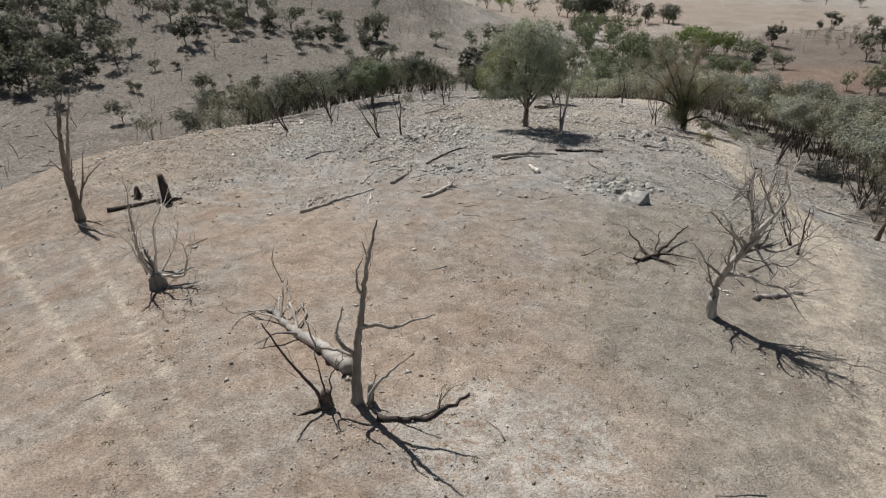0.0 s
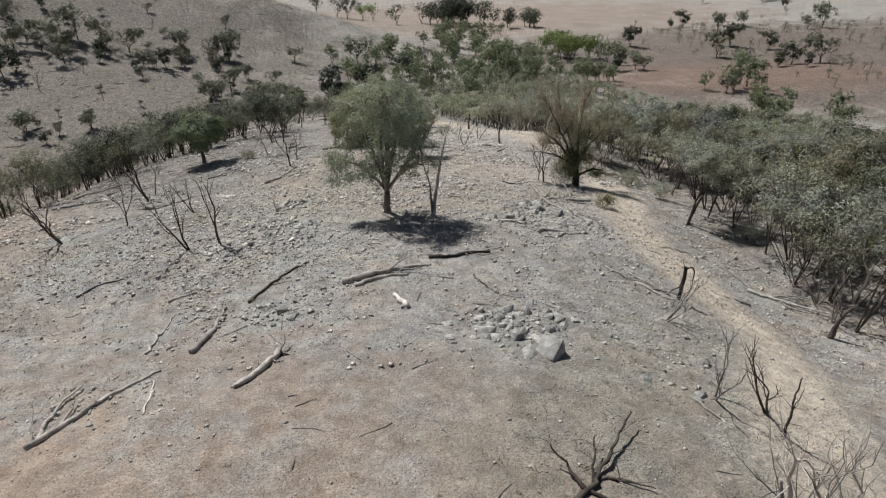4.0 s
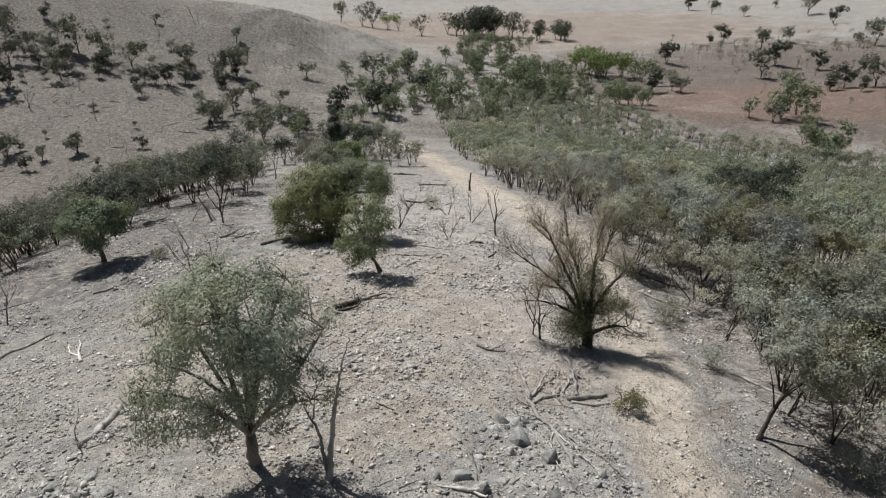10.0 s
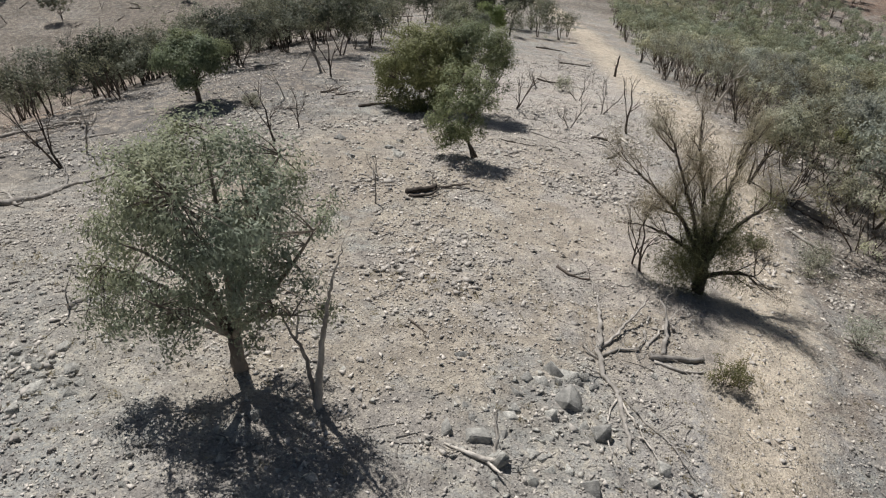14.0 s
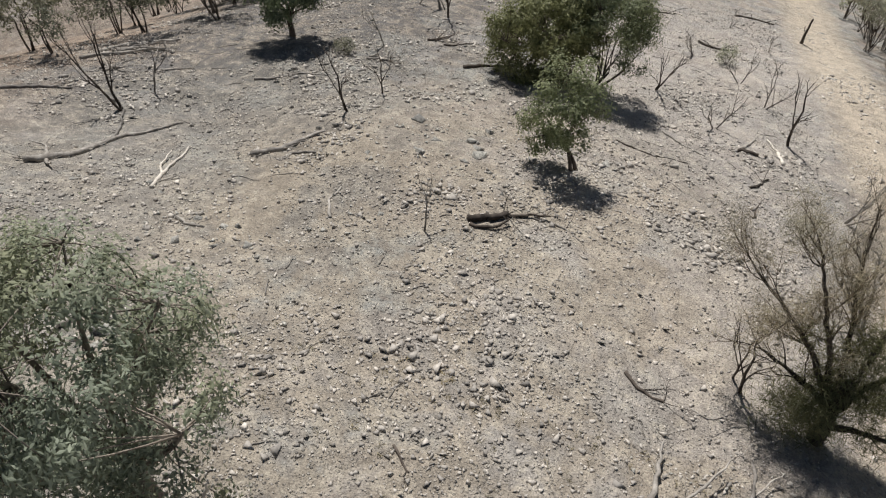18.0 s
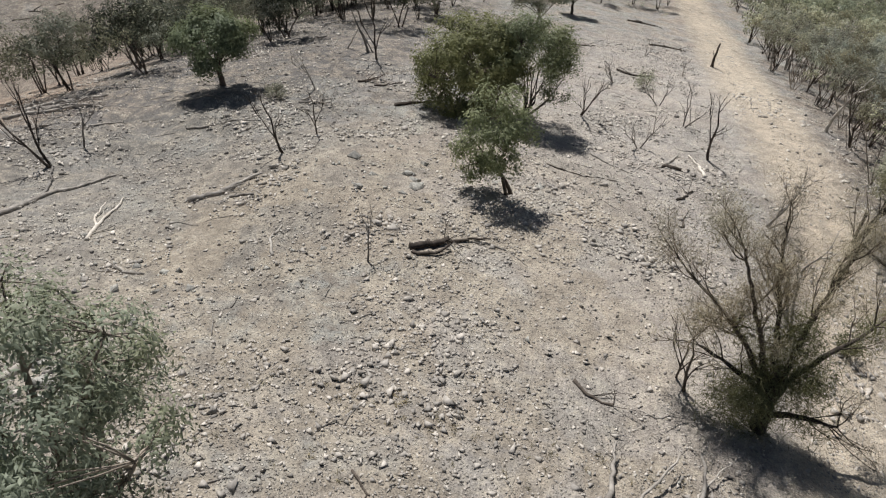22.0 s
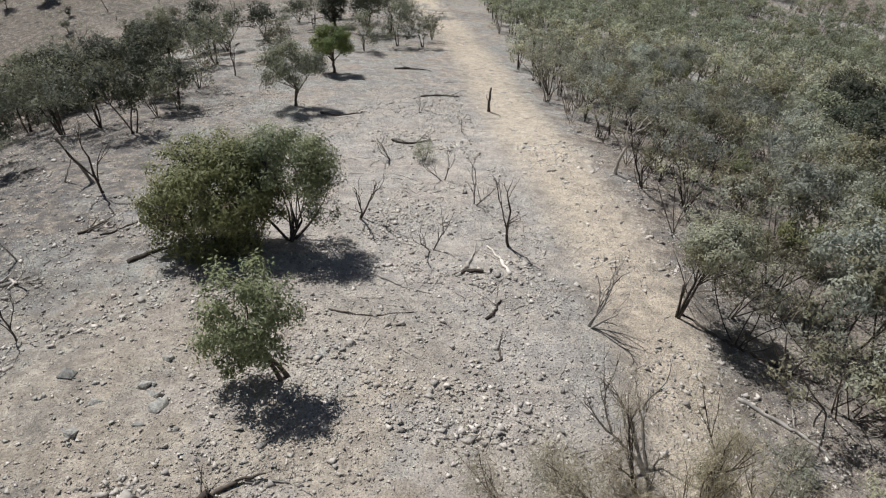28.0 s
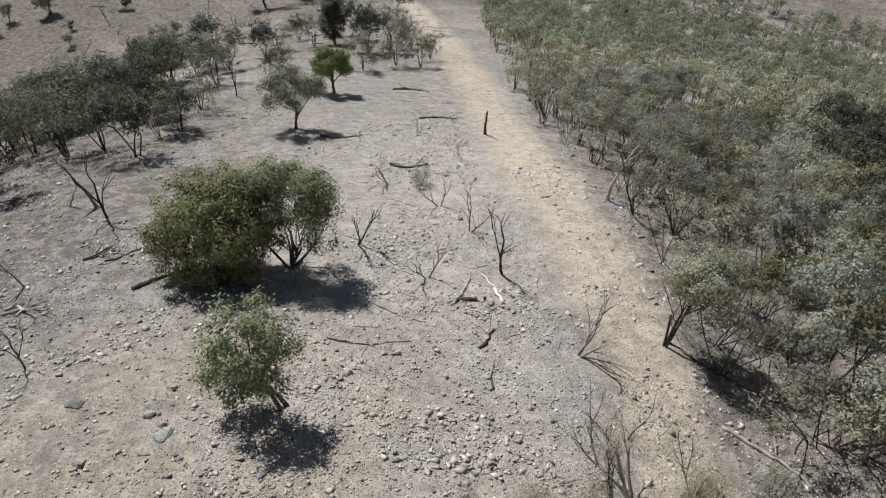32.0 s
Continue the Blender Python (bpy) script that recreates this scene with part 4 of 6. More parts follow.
# ---- fallen timber ----
def fallen(name, label, pts, r0, r1, mat, seed, stubs=3):
    """A log or branch lying along ground points."""
    rng = np.random.default_rng(seed)
    line = along(pts, 0.35)
    x0, y0 = line[len(line) // 2]
    z0 = sz(x0, y0)
    base = tagged(new(name), label, "fallen log" if r0 > 0.11 else "fallen branch")
    base.location = (x0, y0, z0)
    rad = np.linspace(r0, r1, len(line))
    line = line + rng.normal(0, 0.05, line.shape)
    z = surface(line[:, 0], line[:, 1]) + rad * 0.7
    z = np.convolve(np.pad(z, 2, mode="edge"), np.ones(5) / 5, "valid")
    p = np.column_stack([line, z]) - np.array([x0, y0, z0])
    rad = rad * (1 + 0.1 * np.sin(np.arange(len(rad)) * 1.1 + seed) * rng.uniform(0.2, 1, len(rad)))
    part("trunk", tube(p, rad, 9, rng, 0.17), mat, base)
    cfg = dict(levels=2, kids=(2, 2), spread=0.6, ratio=0.6, low=0.3, wander=0.16, lift=-0.02)
    for _ in range(stubs):
        i = rng.integers(len(p) // 3, len(p))
        d = unit(p[i] - p[i - 1]) + np.array([*rng.normal(0, 0.8, 2), abs(rng.normal(0.2, 0.3))])
        tb = []
        grow(rng, p[i], d, rng.uniform(0.5, 1.3) * (0.6 + 4 * r0), max(0.35 * rad[i], 0.018), 0, cfg, tb, [])
        part("branch", wood_geo(tb, rng), mat, base, smooth=True)
    return base


fallen("fallen_log", "thick bleached hollow log fallen behind a dead snag", [(-4.0, 22.4), (-5.4, 24.1), (-6.9, 25.6), (-8.4, 27.6)], 0.31, 0.12, M_LOG, 51, 7)
fallen("fallen_branch", "dark branch lying beside the dead snag", [(-2.6, 19.6), (-1.2, 19.6), (0.2, 20.6), (0.9, 21.3)], 0.12, 0.04, M_CHAR, 52, 3)
fallen("fallen_log", "straight grey log lying by a burnt stump", [(-23.6, 43.7), (-22.2, 44.5), (-20.7, 45.6)], 0.16, 0.1, M_CHAR, 53, 1)
fallen("fallen_log", "bent pale log with a dark cut end", [(16.1, 30.6), (17.6, 30.9), (18.6, 31.6), (19.3, 31.6)], 0.17, 0.12, M_DEAD, 55, 2)
fallen("fallen_log", "grey curved log on bare soil", [(-4.1, 48.3), (-3.4, 50.0), (-2.8, 52.9)], 0.17, 0.08, M_LOG, 57, 2)
fallen("fallen_log", "crooked grey log with an upright root end", [(-1.6, 44.2), (-0.6, 45.4), (0.4, 46.9)], 0.12, 0.17, M_LOG, 58, 3)
fallen("fallen_log", "long split silver-grey log beside a gum tree", [(3.9, 53.8), (5.6, 54.6), (7.4, 55.0), (9.5, 55.9)], 0.21, 0.07, M_LOG, 59, 4)
fallen("fallen_log", "second half of a split grey log", [(4.6, 53.4), (6.2, 54.1), (7.9, 54.4)], 0.12, 0.05, M_LOG, 60, 3)
fallen("fallen_log", "short pale log with a dark broken end", [(6.7, 51.9), (7.3, 50.4)], 0.13, 0.17, M_PALE, 61, 0)
fallen("fallen_log", "dark curved log in the gum tree's shade", [(9.6, 57.0), (11.0, 56.9), (12.4, 57.5), (13.8, 57.6)], 0.14, 0.08, M_CHAR, 62, 3)
fallen("fallen_branch", "thin twisted dead branch on stony soil", [(11.9, 54.2), (12.2, 53.0), (12.8, 51.6)], 0.05, 0.025, M_CHAR, 63, 4)
fallen("fallen_branch", "dead branches trailing from a hollow log", [(14.2, 86.9), (15.6, 86.9), (16.8, 86.2)], 0.07, 0.02, M_DEAD, 69, 5)
fallen("fallen_log", "dark twisted fallen tree beside grey rocks", [(-9.8, 97.2), (-8.2, 97.9), (-6.8, 98.8), (-5.0, 99.2)], 0.1, 0.04, M_DEAD, 71, 7)
fallen("fallen_log", "heap of dead silver branches at the scrub edge", [(-22.5, 97.5), (-20.8, 98.6), (-18.6, 99.2)], 0.2, 0.08, M_DEAD, 72, 9)
fallen("fallen_branch", "short forked dead branch on bare soil", [(0.6, 109.0), (1.6, 109.6), (2.6, 110.6)], 0.08, 0.04, M_CHAR, 73, 4)
fallen("fallen_log", "dark log leading into the bush shade", [(3.7, 105.0), (5.0, 106.2), (6.6, 107.4)], 0.15, 0.08, M_CHAR, 74, 2)
fallen("fallen_branch", "thin dark fallen branch on pale soil", [(16.6, 98.9), (18.0, 98.4), (19.6, 98.3), (21.2, 98.6)], 0.06, 0.03, M_CHAR, 75, 3)
fallen("fallen_branch", "short dark broken branch pointing up", [(25.2, 97.9), (25.7, 98.7), (26.2, 99.8)], 0.1, 0.05, M_CHAR, 76, 3)
fallen("fallen_branch", "small dark stick standing in pale soil", [(25.3, 94.4), (25.5, 95.0), (25.7, 96.0)], 0.09, 0.03, M_CHAR, 77, 2)
fallen("fallen_log", "forked bleached log on the pale ridge", [(24.0, 102.4), (24.6, 103.6), (25.4, 105.6)], 0.13, 0.06, M_PALE, 78, 3)
fallen("fallen_log", "slim bleached log below a dead sapling", [(27.2, 102.6), (26.9, 104.4), (26.4, 106.4)], 0.12, 0.06, M_PALE, 79, 3)
fallen("fallen_log", "dark knotted log on the ridge crest", [(23.8, 102.6), (24.8, 102.9), (25.6, 103.0)], 0.13, 0.1, M_CHAR, 80, 1)
fallen("fallen_branch", "pale dead branch among loose stones", [(19.2, 102.6), (20.6, 101.4), (22.2, 100.6)], 0.08, 0.04, M_DEAD, 81, 4)
fallen("fallen_log", "tangle of dark dead limbs on the ridge", [(20.0, 128.0), (21.6, 127.4), (23.8, 128.6)], 0.14, 0.06, M_CHAR, 82, 8)
fallen("fallen_log", "dark fallen limbs near the track", [(23.6, 145.0), (25.6, 145.8), (28.0, 145.4)], 0.14, 0.07, M_CHAR, 83, 5)
fallen("fallen_log", "dark log lying on pale ground", [(20.6, 160.0), (22.6, 160.6), (24.4, 160.2)], 0.17, 0.1, M_CHAR, 84, 3)
fallen("fallen_log", "dead limbs beside a thin grey tree", [(12.6, 137.0), (14.6, 136.2), (17.0, 137.4)], 0.14, 0.06, M_CHAR, 85, 5)
fallen("fallen_log", "pale limb leaning on the leafy gum's roots", [(0.4, 72.4), (0.0, 70.6), (-0.4, 68.8)], 0.17, 0.12, M_DEAD, 87, 3)
fallen("fallen_log", "dead limbs lying beside the track bend", [(36.5, 78.5), (38.4, 76.6), (40.0, 74.4)], 0.12, 0.06, M_DEAD, 88, 4)
fallen("fallen_log", "long dead limb at the wood's edge", [(38.0, 93.0), (40.4, 91.0), (42.0, 88.4)], 0.13, 0.06, M_DEAD, 89, 6)
fallen("fallen_log", "leaning fallen stem at the edge of the scrub", [(36.8, 99.6), (38.6, 97.8), (41.0, 96.0), (43.6, 94.6)], 0.11, 0.05, M_CHAR, 90, 5)


def wreck(name, label, limbs, mat, seed, twigs=2):
    """A fallen tree: limbs (points, thick end, thin end, rise) that spread over the ground."""
    rng = np.random.default_rng(seed)
    x0, y0 = limbs[0][0][0]
    z0 = sz(x0, y0)
    base = tagged(new(name), label, "fallen tree")
    base.location = (x0, y0, z0)
    cfg = dict(levels=2, kids=(2, 2), spread=0.6, ratio=0.6, low=0.3, wander=0.16, lift=0.0)
    for k, (pts, r0, r1, rise) in enumerate(limbs):
        line = along(pts, 0.3)
        line = line + rng.normal(0, 0.04, line.shape)
        rad = np.linspace(r0, r1, len(line))
        z = surface(line[:, 0], line[:, 1]) + rad * 0.6 + rise * np.linspace(0, 1, len(line)) ** 1.5
        p = np.column_stack([line, z]) - np.array([x0, y0, z0])
        geo = [tube(p, rad, 8, rng, 0.15)]
        for _ in range(twigs):
            i = rng.integers(max(len(p) // 3, 1), len(p))
            d = unit(p[i] - p[i - 1]) + np.array([*rng.normal(0, 0.7, 2), abs(rng.normal(0.1, 0.25))])
            tb = []
            grow(rng, p[i], d, rng.uniform(0.5, 1.2), max(0.3 * rad[i], 0.015), 0, cfg, tb, [])
            geo.append(wood_geo([(2, a, b) for _, a, b in tb], rng))
        part("trunk" if k == 0 else "branch", join(geo), mat, base)
    return base


wreck("fallen_tree", "bleached dead tree lying on its side with spread limbs", [
    ([(22.8, 65.6), (22.6, 68.8), (22.1, 69.8), (22.0, 71.3), (22.2, 72.5)], 0.07, 0.14, 0.1), ([(22.2, 72.5), (22.3, 74.2), (22.3, 75.5)], 0.12, 0.04, 0.7), ([(22.1, 71.6), (22.9, 72.7), (23.8, 74.2), (24.9, 76.0)], 0.09, 0.025, 0.9),
    ([(22.2, 71.1), (23.0, 71.9), (23.9, 72.2), (24.5, 73.6)], 0.08, 0.025, 0.2), ([(21.9, 70.8), (21.3, 71.3)], 0.06, 0.03, 0.3), ([(22.6, 68.8), (23.2, 67.0), (23.9, 65.4)], 0.06, 0.02, 0.1), ([(22.5, 68.4), (22.0, 66.8), (22.0, 65.0)], 0.05, 0.02, 0.2), ([(22.5, 69.0), (23.4, 67.8), (24.6, 66.4), (25.2, 65.2)], 0.05, 0.02, 0.1)], M_LOG, 64, 5)
wreck("fallen_tree", "pale dead root standing among lichen rocks", [
    ([(15.9, 64.3), (17.0, 63.9), (17.8, 63.8)], 0.05, 0.11, 0.1), ([(17.7, 63.7), (17.8, 64.3), (17.7, 65.2)], 0.1, 0.03, 1.3), ([(17.4, 63.9), (18.0, 63.2)], 0.07, 0.03, 0.4)], M_LOG, 79, 3)
fallen("fallen_log", "short grey log on stony ground", [(18.7, 62.1), (19.5, 62.2), (20.4, 62.0)], 0.13, 0.08, M_DEAD, 101, 2)
fallen("fallen_branch", "crooked grey branch on stony ground", [(19.7, 61.0), (20.4, 61.5), (21.0, 61.7), (22.0, 61.9)], 0.09, 0.04, M_DEAD, 102, 3)
fallen("fallen_branch", "dark forked branch on pale soil", [(20.4, 78.7), (21.1, 78.1), (22.2, 77.8)], 0.08, 0.05, M_CHAR, 103, 4)
fallen("fallen_branch", "short thin stick among stones", [(11.7, 72.0), (12.2, 73.1)], 0.045, 0.02, M_DEAD, 104, 1)
fallen("fallen_branch", "dark thin stick on loose stones", [(13.6, 71.0), (14.4, 70.3)], 0.06, 0.03, M_CHAR, 105, 1)
fallen("fallen_branch", "thin grey branch near a half-dead tree", [(23.2, 78.1), (23.9, 78.0), (24.7, 78.4)], 0.045, 0.02, M_DEAD, 106, 2)
fallen("fallen_branch", "forked branch with a dark broken end", [(-6.4, 55.4), (-5.7, 55.6), (-5.1, 55.8)], 0.09, 0.05, M_DEAD, 107, 3)
fallen("fallen_branch", "thin dark limb on bare brown soil", [(-12.6, 58.2), (-11.2, 59.2), (-9.6, 59.8)], 0.06, 0.03, M_CHAR, 108, 3)
wreck("fallen_tree", "dark fallen limb with pale broken branches", [
    ([(24.5, 72.0), (25.8, 72.3), (27.1, 72.7)], 0.17, 0.09, 0.1), ([(25.1, 72.4), (25.6, 74.0), (25.7, 75.3), (25.6, 76.2)], 0.12, 0.04, 1.0), ([(24.4, 72.7), (25.5, 74.6), (26.8, 76.4)], 0.08, 0.02, 0.5), ([(24.6, 71.7), (26.0, 71.5), (27.0, 71.9)], 0.08, 0.04, 0.1)], M_DEAD, 65)
wreck("fallen_tree", "dark forked hollow log on stony ground", [
    ([(11.2, 84.9), (12.2, 85.6), (13.0, 86.3)], 0.2, 0.14, 0.15), ([(12.9, 86.2), (13.9, 86.9), (15.0, 87.1)], 0.1, 0.04, 0.3), ([(11.5, 84.6), (12.6, 84.9), (13.2, 85.8)], 0.1, 0.05, 0.3)], M_CHAR, 68, 3)
wreck("fallen_tree", "thick pale log with forked end on the slope", [
    ([(-2.5, 86.4), (-1.2, 87.6), (-0.5, 89.0)], 0.21, 0.13, 0.0), ([(-0.5, 89.0), (-0.1, 89.7), (0.4, 89.9)], 0.11, 0.05, 0.3), ([(-0.4, 87.2), (1.2, 87.5)], 0.08, 0.05, 0.05)], M_DEAD, 67)
wreck("fallen_tree", "grey uprooted tree lying down the slope", [
    ([(-13.2, 80.6), (-12.0, 82.4), (-11.9, 84.0), (-12.0, 86.0), (-10.4, 89.8)], 0.2, 0.08, 0.0), ([(-12.6, 81.4), (-13.6, 82.4), (-14.4, 82.2)], 0.12, 0.03, 0.5), ([(-12.4, 81.2), (-11.2, 80.6)], 0.12, 0.03, 0.4), ([(-12.0, 85.2), (-13.0, 87.2), (-14.6, 89.2)], 0.1, 0.05, 0.1), ([(-12.8, 81.0), (-13.8, 80.4)], 0.1, 0.03, 0.2)], M_DEAD, 70, 3)
wreck("fallen_tree", "pale forked branch lying on bare soil", [
    ([(-4.9, 81.0), (-5.9, 83.2), (-7.1, 86.6)], 0.12, 0.04, 0.1), ([(-5.6, 82.6), (-6.6, 83.6), (-7.4, 85.4)], 0.08, 0.03, 0.3), ([(-5.2, 81.6), (-4.4, 82.6)], 0.05, 0.02, 0.2)], M_PALE, 71, 2)
wreck("fallen_tree", "silver heap of dead branches at the scrub edge", [
    ([(-23.8, 96.8), (-23.0, 99.0), (-19.4, 101.2)], 0.18, 0.08, 0.2), ([(-23.2, 98.0), (-21.4, 98.4), (-19.8, 98.4)], 0.12, 0.05, 0.4), ([(-22.6, 97.2), (-21.6, 99.8), (-21.0, 101.6)], 0.1, 0.04, 0.5), ([(-22.2, 98.8), (-20.6, 97.4)], 0.09, 0.03, 0.5), ([(-23.0, 97.4), (-24.6, 98.6)], 0.08, 0.03, 0.4)], M_DEAD, 72, 4)
wreck("fallen_tree", "grey tangle of dead boughs beside the track", [
    ([(34.0, 57.8), (35.4, 56.4), (37.0, 54.6), (38.2, 53.0)], 0.13, 0.05, 0.3), ([(35.0, 56.8), (36.4, 56.6), (37.6, 55.4)], 0.09, 0.03, 0.5), ([(35.6, 56.0), (35.8, 54.8), (36.6, 53.6)], 0.08, 0.03, 0.3), ([(34.6, 57.2), (34.2, 59.4), (33.6, 61.2)], 0.07, 0.03, 0.2)], M_DEAD, 77, 5)
wreck("fallen_tree", "grey brush of broken boughs at the track's edge", [
    ([(22.6, 53.8), (23.4, 52.4), (24.6, 50.6)], 0.1, 0.04, 0.2), ([(23.0, 53.2), (24.2, 52.8), (25.0, 51.9)], 0.07, 0.03, 0.5), ([(21.4, 56.0), (22.2, 54.4), (23.4, 53.4)], 0.08, 0.03, 0.2), ([(23.6, 52.0), (23.8, 50.8)], 0.06, 0.02, 0.5)], M_DEAD, 78, 5)
wreck("fallen_tree", "tangled dead branch heap on bare soil", [
    ([(11.2, 34.6), (12.4, 35.7), (13.6, 37.0), (15.2, 38.8)], 0.12, 0.03, 0.8), ([(11.7, 35.6), (12.5, 34.6), (12.9, 33.8)], 0.1, 0.03, 0.2), ([(12.4, 36.0), (13.3, 35.6), (14.4, 34.8)], 0.09, 0.02, 0.2), ([(11.9, 35.2), (11.4, 36.4), (11.0, 37.0)], 0.08, 0.03, 0.9), ([(12.2, 35.4), (13.0, 37.4)], 0.07, 0.02, 0.9), ([(11.4, 34.8), (10.6, 34.2)], 0.1, 0.06, 0.3)], M_CHAR, 54, 3)
wreck("fallen_tree", "long forked dead log across the slope", [
    ([(-9.7, 41.9), (-8.9, 43.0), (-7.8, 44.8), (-6.4, 46.3), (-5.3, 46.9)], 0.15, 0.06, 0.0), ([(-9.4, 42.2), (-9.5, 44.4), (-8.8, 46.7)], 0.1, 0.04, 0.2), ([(-8.9, 43.2), (-8.6, 45.0)], 0.07, 0.03, 0.3), ([(-9.6, 42.0), (-9.9, 43.4)], 0.06, 0.02, 0.4)], M_LOG, 56, 3)
fallen("fallen_branch", "thin grey branch lying on the slope", [(-17.1, 95.3), (-16.2, 96.4), (-15.0, 97.1)], 0.08, 0.04, M_DEAD, 92, 3)
fallen("fallen_branch", "short grey branch on stony soil", [(-1.6, 79.0), (-0.6, 78.7), (0.2, 78.8)], 0.09, 0.05, M_DEAD, 93, 3)
fallen("fallen_branch", "pale crooked branch among stones", [(5.1, 82.0), (4.4, 83.4), (4.4, 84.7)], 0.08, 0.04, M_PALE, 94, 4)
fallen("fallen_branch", "slim pale branch on bare brown soil", [(-6.5, 49.2), (-6.2, 51.4), (-5.7, 53.5)], 0.08, 0.03, M_PALE, 95, 3)
fallen("fallen_branch", "thin dark branch curving over the soil", [(-1.5, 53.0), (0.2, 55.8), (1.9, 57.7)], 0.09, 0.05, M_CHAR, 96, 2)
fallen("fallen_branch", "short pale stick in straw", [(-5.3, 43.0), (-5.4, 46.0)], 0.06, 0.03, M_PALE, 97, 2)
fallen("fallen_log", "grey log lying down the slope", [(-23.6, 87.6), (-21.6, 89.2), (-19.7, 90.1)], 0.14, 0.08, M_DEAD, 98, 3)
fallen("fallen_branch", "thin pale twig on the track side", [(22.7, 55.3), (23.7, 53.8), (24.5, 52.7)], 0.08, 0.04, M_DEAD, 99, 3)
fallen("fallen_branch", "thin dead branch near the leaning dead tree", [(19.2, 40.4), (19.6, 38.9), (19.8, 37.5)], 0.06, 0.03, M_DEAD, 100, 3)


wreck("fallen_tree", "low silver heap of dead branches on the slope", [
    ([(-11.9, 121.4), (-10.8, 122.2), (-9.6, 122.6)], 0.14, 0.06, 0.3), ([(-11.6, 122.4), (-10.6, 121.2), (-9.8, 120.8)], 0.11, 0.04, 0.5), ([(-12.2, 121.8), (-11.4, 123.0)], 0.09, 0.03, 0.5), ([(-10.9, 121.0), (-10.3, 123.2)], 0.09, 0.03, 0.6), ([(-11.2, 121.9), (-12.6, 121.2)], 0.08, 0.03, 0.4)], M_LOG, 73, 5)
wreck("fallen_tree", "grey heap of dead branches against a long log", [
    ([(-24.2, 95.2), (-22.0, 97.0), (-19.2, 99.2)], 0.17, 0.07, 0.2), ([(-21.2, 94.2), (-20.0, 94.6), (-18.9, 94.4)], 0.13, 0.05, 0.4), ([(-20.6, 93.8), (-20.0, 95.2), (-19.2, 96.0)], 0.1, 0.04, 0.5), ([(-20.9, 95.0), (-19.6, 93.8)], 0.09, 0.03, 0.6), ([(-20.2, 94.2), (-21.6, 95.2)], 0.08, 0.03, 0.4)], M_LOG, 74, 5)
wreck("fallen_tree", "tangled grey heap of dead branches on brown soil", [
    ([(-3.4, 102.9), (-2.2, 103.5), (-1.1, 103.9)], 0.12, 0.05, 0.3), ([(-3.0, 104.0), (-2.2, 103.2), (-1.3, 102.7)], 0.1, 0.04, 0.5), ([(-3.5, 103.4), (-2.6, 104.4)], 0.08, 0.03, 0.5), ([(-2.4, 102.6), (-1.9, 104.3)], 0.08, 0.03, 0.6), ([(-2.0, 103.4), (-0.7, 103.3)], 0.07, 0.03, 0.4)], M_LOG, 76, 6)
wreck("fallen_tree", "dark brush of broken branches on bare soil", [
    ([(-0.9, 109.2), (-0.2, 109.9), (0.8, 110.9)], 0.1, 0.03, 0.5), ([(-0.7, 109.6), (0.4, 109.9)], 0.07, 0.03, 0.3), ([(-0.4, 109.4), (-0.1, 110.6)], 0.06, 0.02, 0.7)], M_CHAR, 75, 3)
put(line_tree("dead_pole", "leaning dead stems propped on each other", [([(0, 0, -0.2), (-0.5, 0.1, 1.3), (-1.1, 0.2, 2.8), (-1.6, 0.2, 4.2)], 0.13, 0.04), ([(0.3, 0.2, -0.1), (-0.3, 0.2, 1.2), (-0.8, 0.2, 2.2)], 0.07, 0.03), ([(-2.4, 0.3, -0.1), (-1.6, 0.2, 1.2), (-0.9, 0.2, 2.4)], 0.08, 0.03)], M_DEAD, 47, 0.3), -3.3, 118.3)


# ---- rocks ----
def rock_proto(seed, flat):
    """A broken, sharp-edged rock."""
    rng = np.random.default_rng(seed)
    bm = bmesh.new()
    for k in range(8):
        d = np.array([k & 1, k >> 1 & 1, k >> 2]) * 1.5 - 0.75 + rng.normal(0, 0.24, 3)
        bm.verts.new((d[0], d[1] * 0.8, d[2] * flat))
    for _ in range(2):
        d = unit(rng.normal(0, 1, 3)) * 1.05
        bm.verts.new((d[0], d[1] * 0.8, d[2] * flat))
    out = bmesh.ops.convex_hull(bm, input=bm.verts)
    bmesh.ops.delete(bm, geom=[v for v in bm.verts if not v.link_faces], context="VERTS")
    bmesh.ops.bevel(bm, geom=bm.edges[:], offset=0.025, segments=1, affect="EDGES")
    bmesh.ops.triangulate(bm, faces=bm.faces[:])
    bm.verts.index_update()
    v, f = np.array([q.co for q in bm.verts]), np.array([[q.index for q in p.verts] for p in bm.faces])
    bm.free()
    me = make_mesh("rock", v * 0.43, f)
    me.materials.append(M_ROCK)
    return tagged(new("rock", me), "weathered grey rock with pale lichen", "rock", "rocks on the ridge")


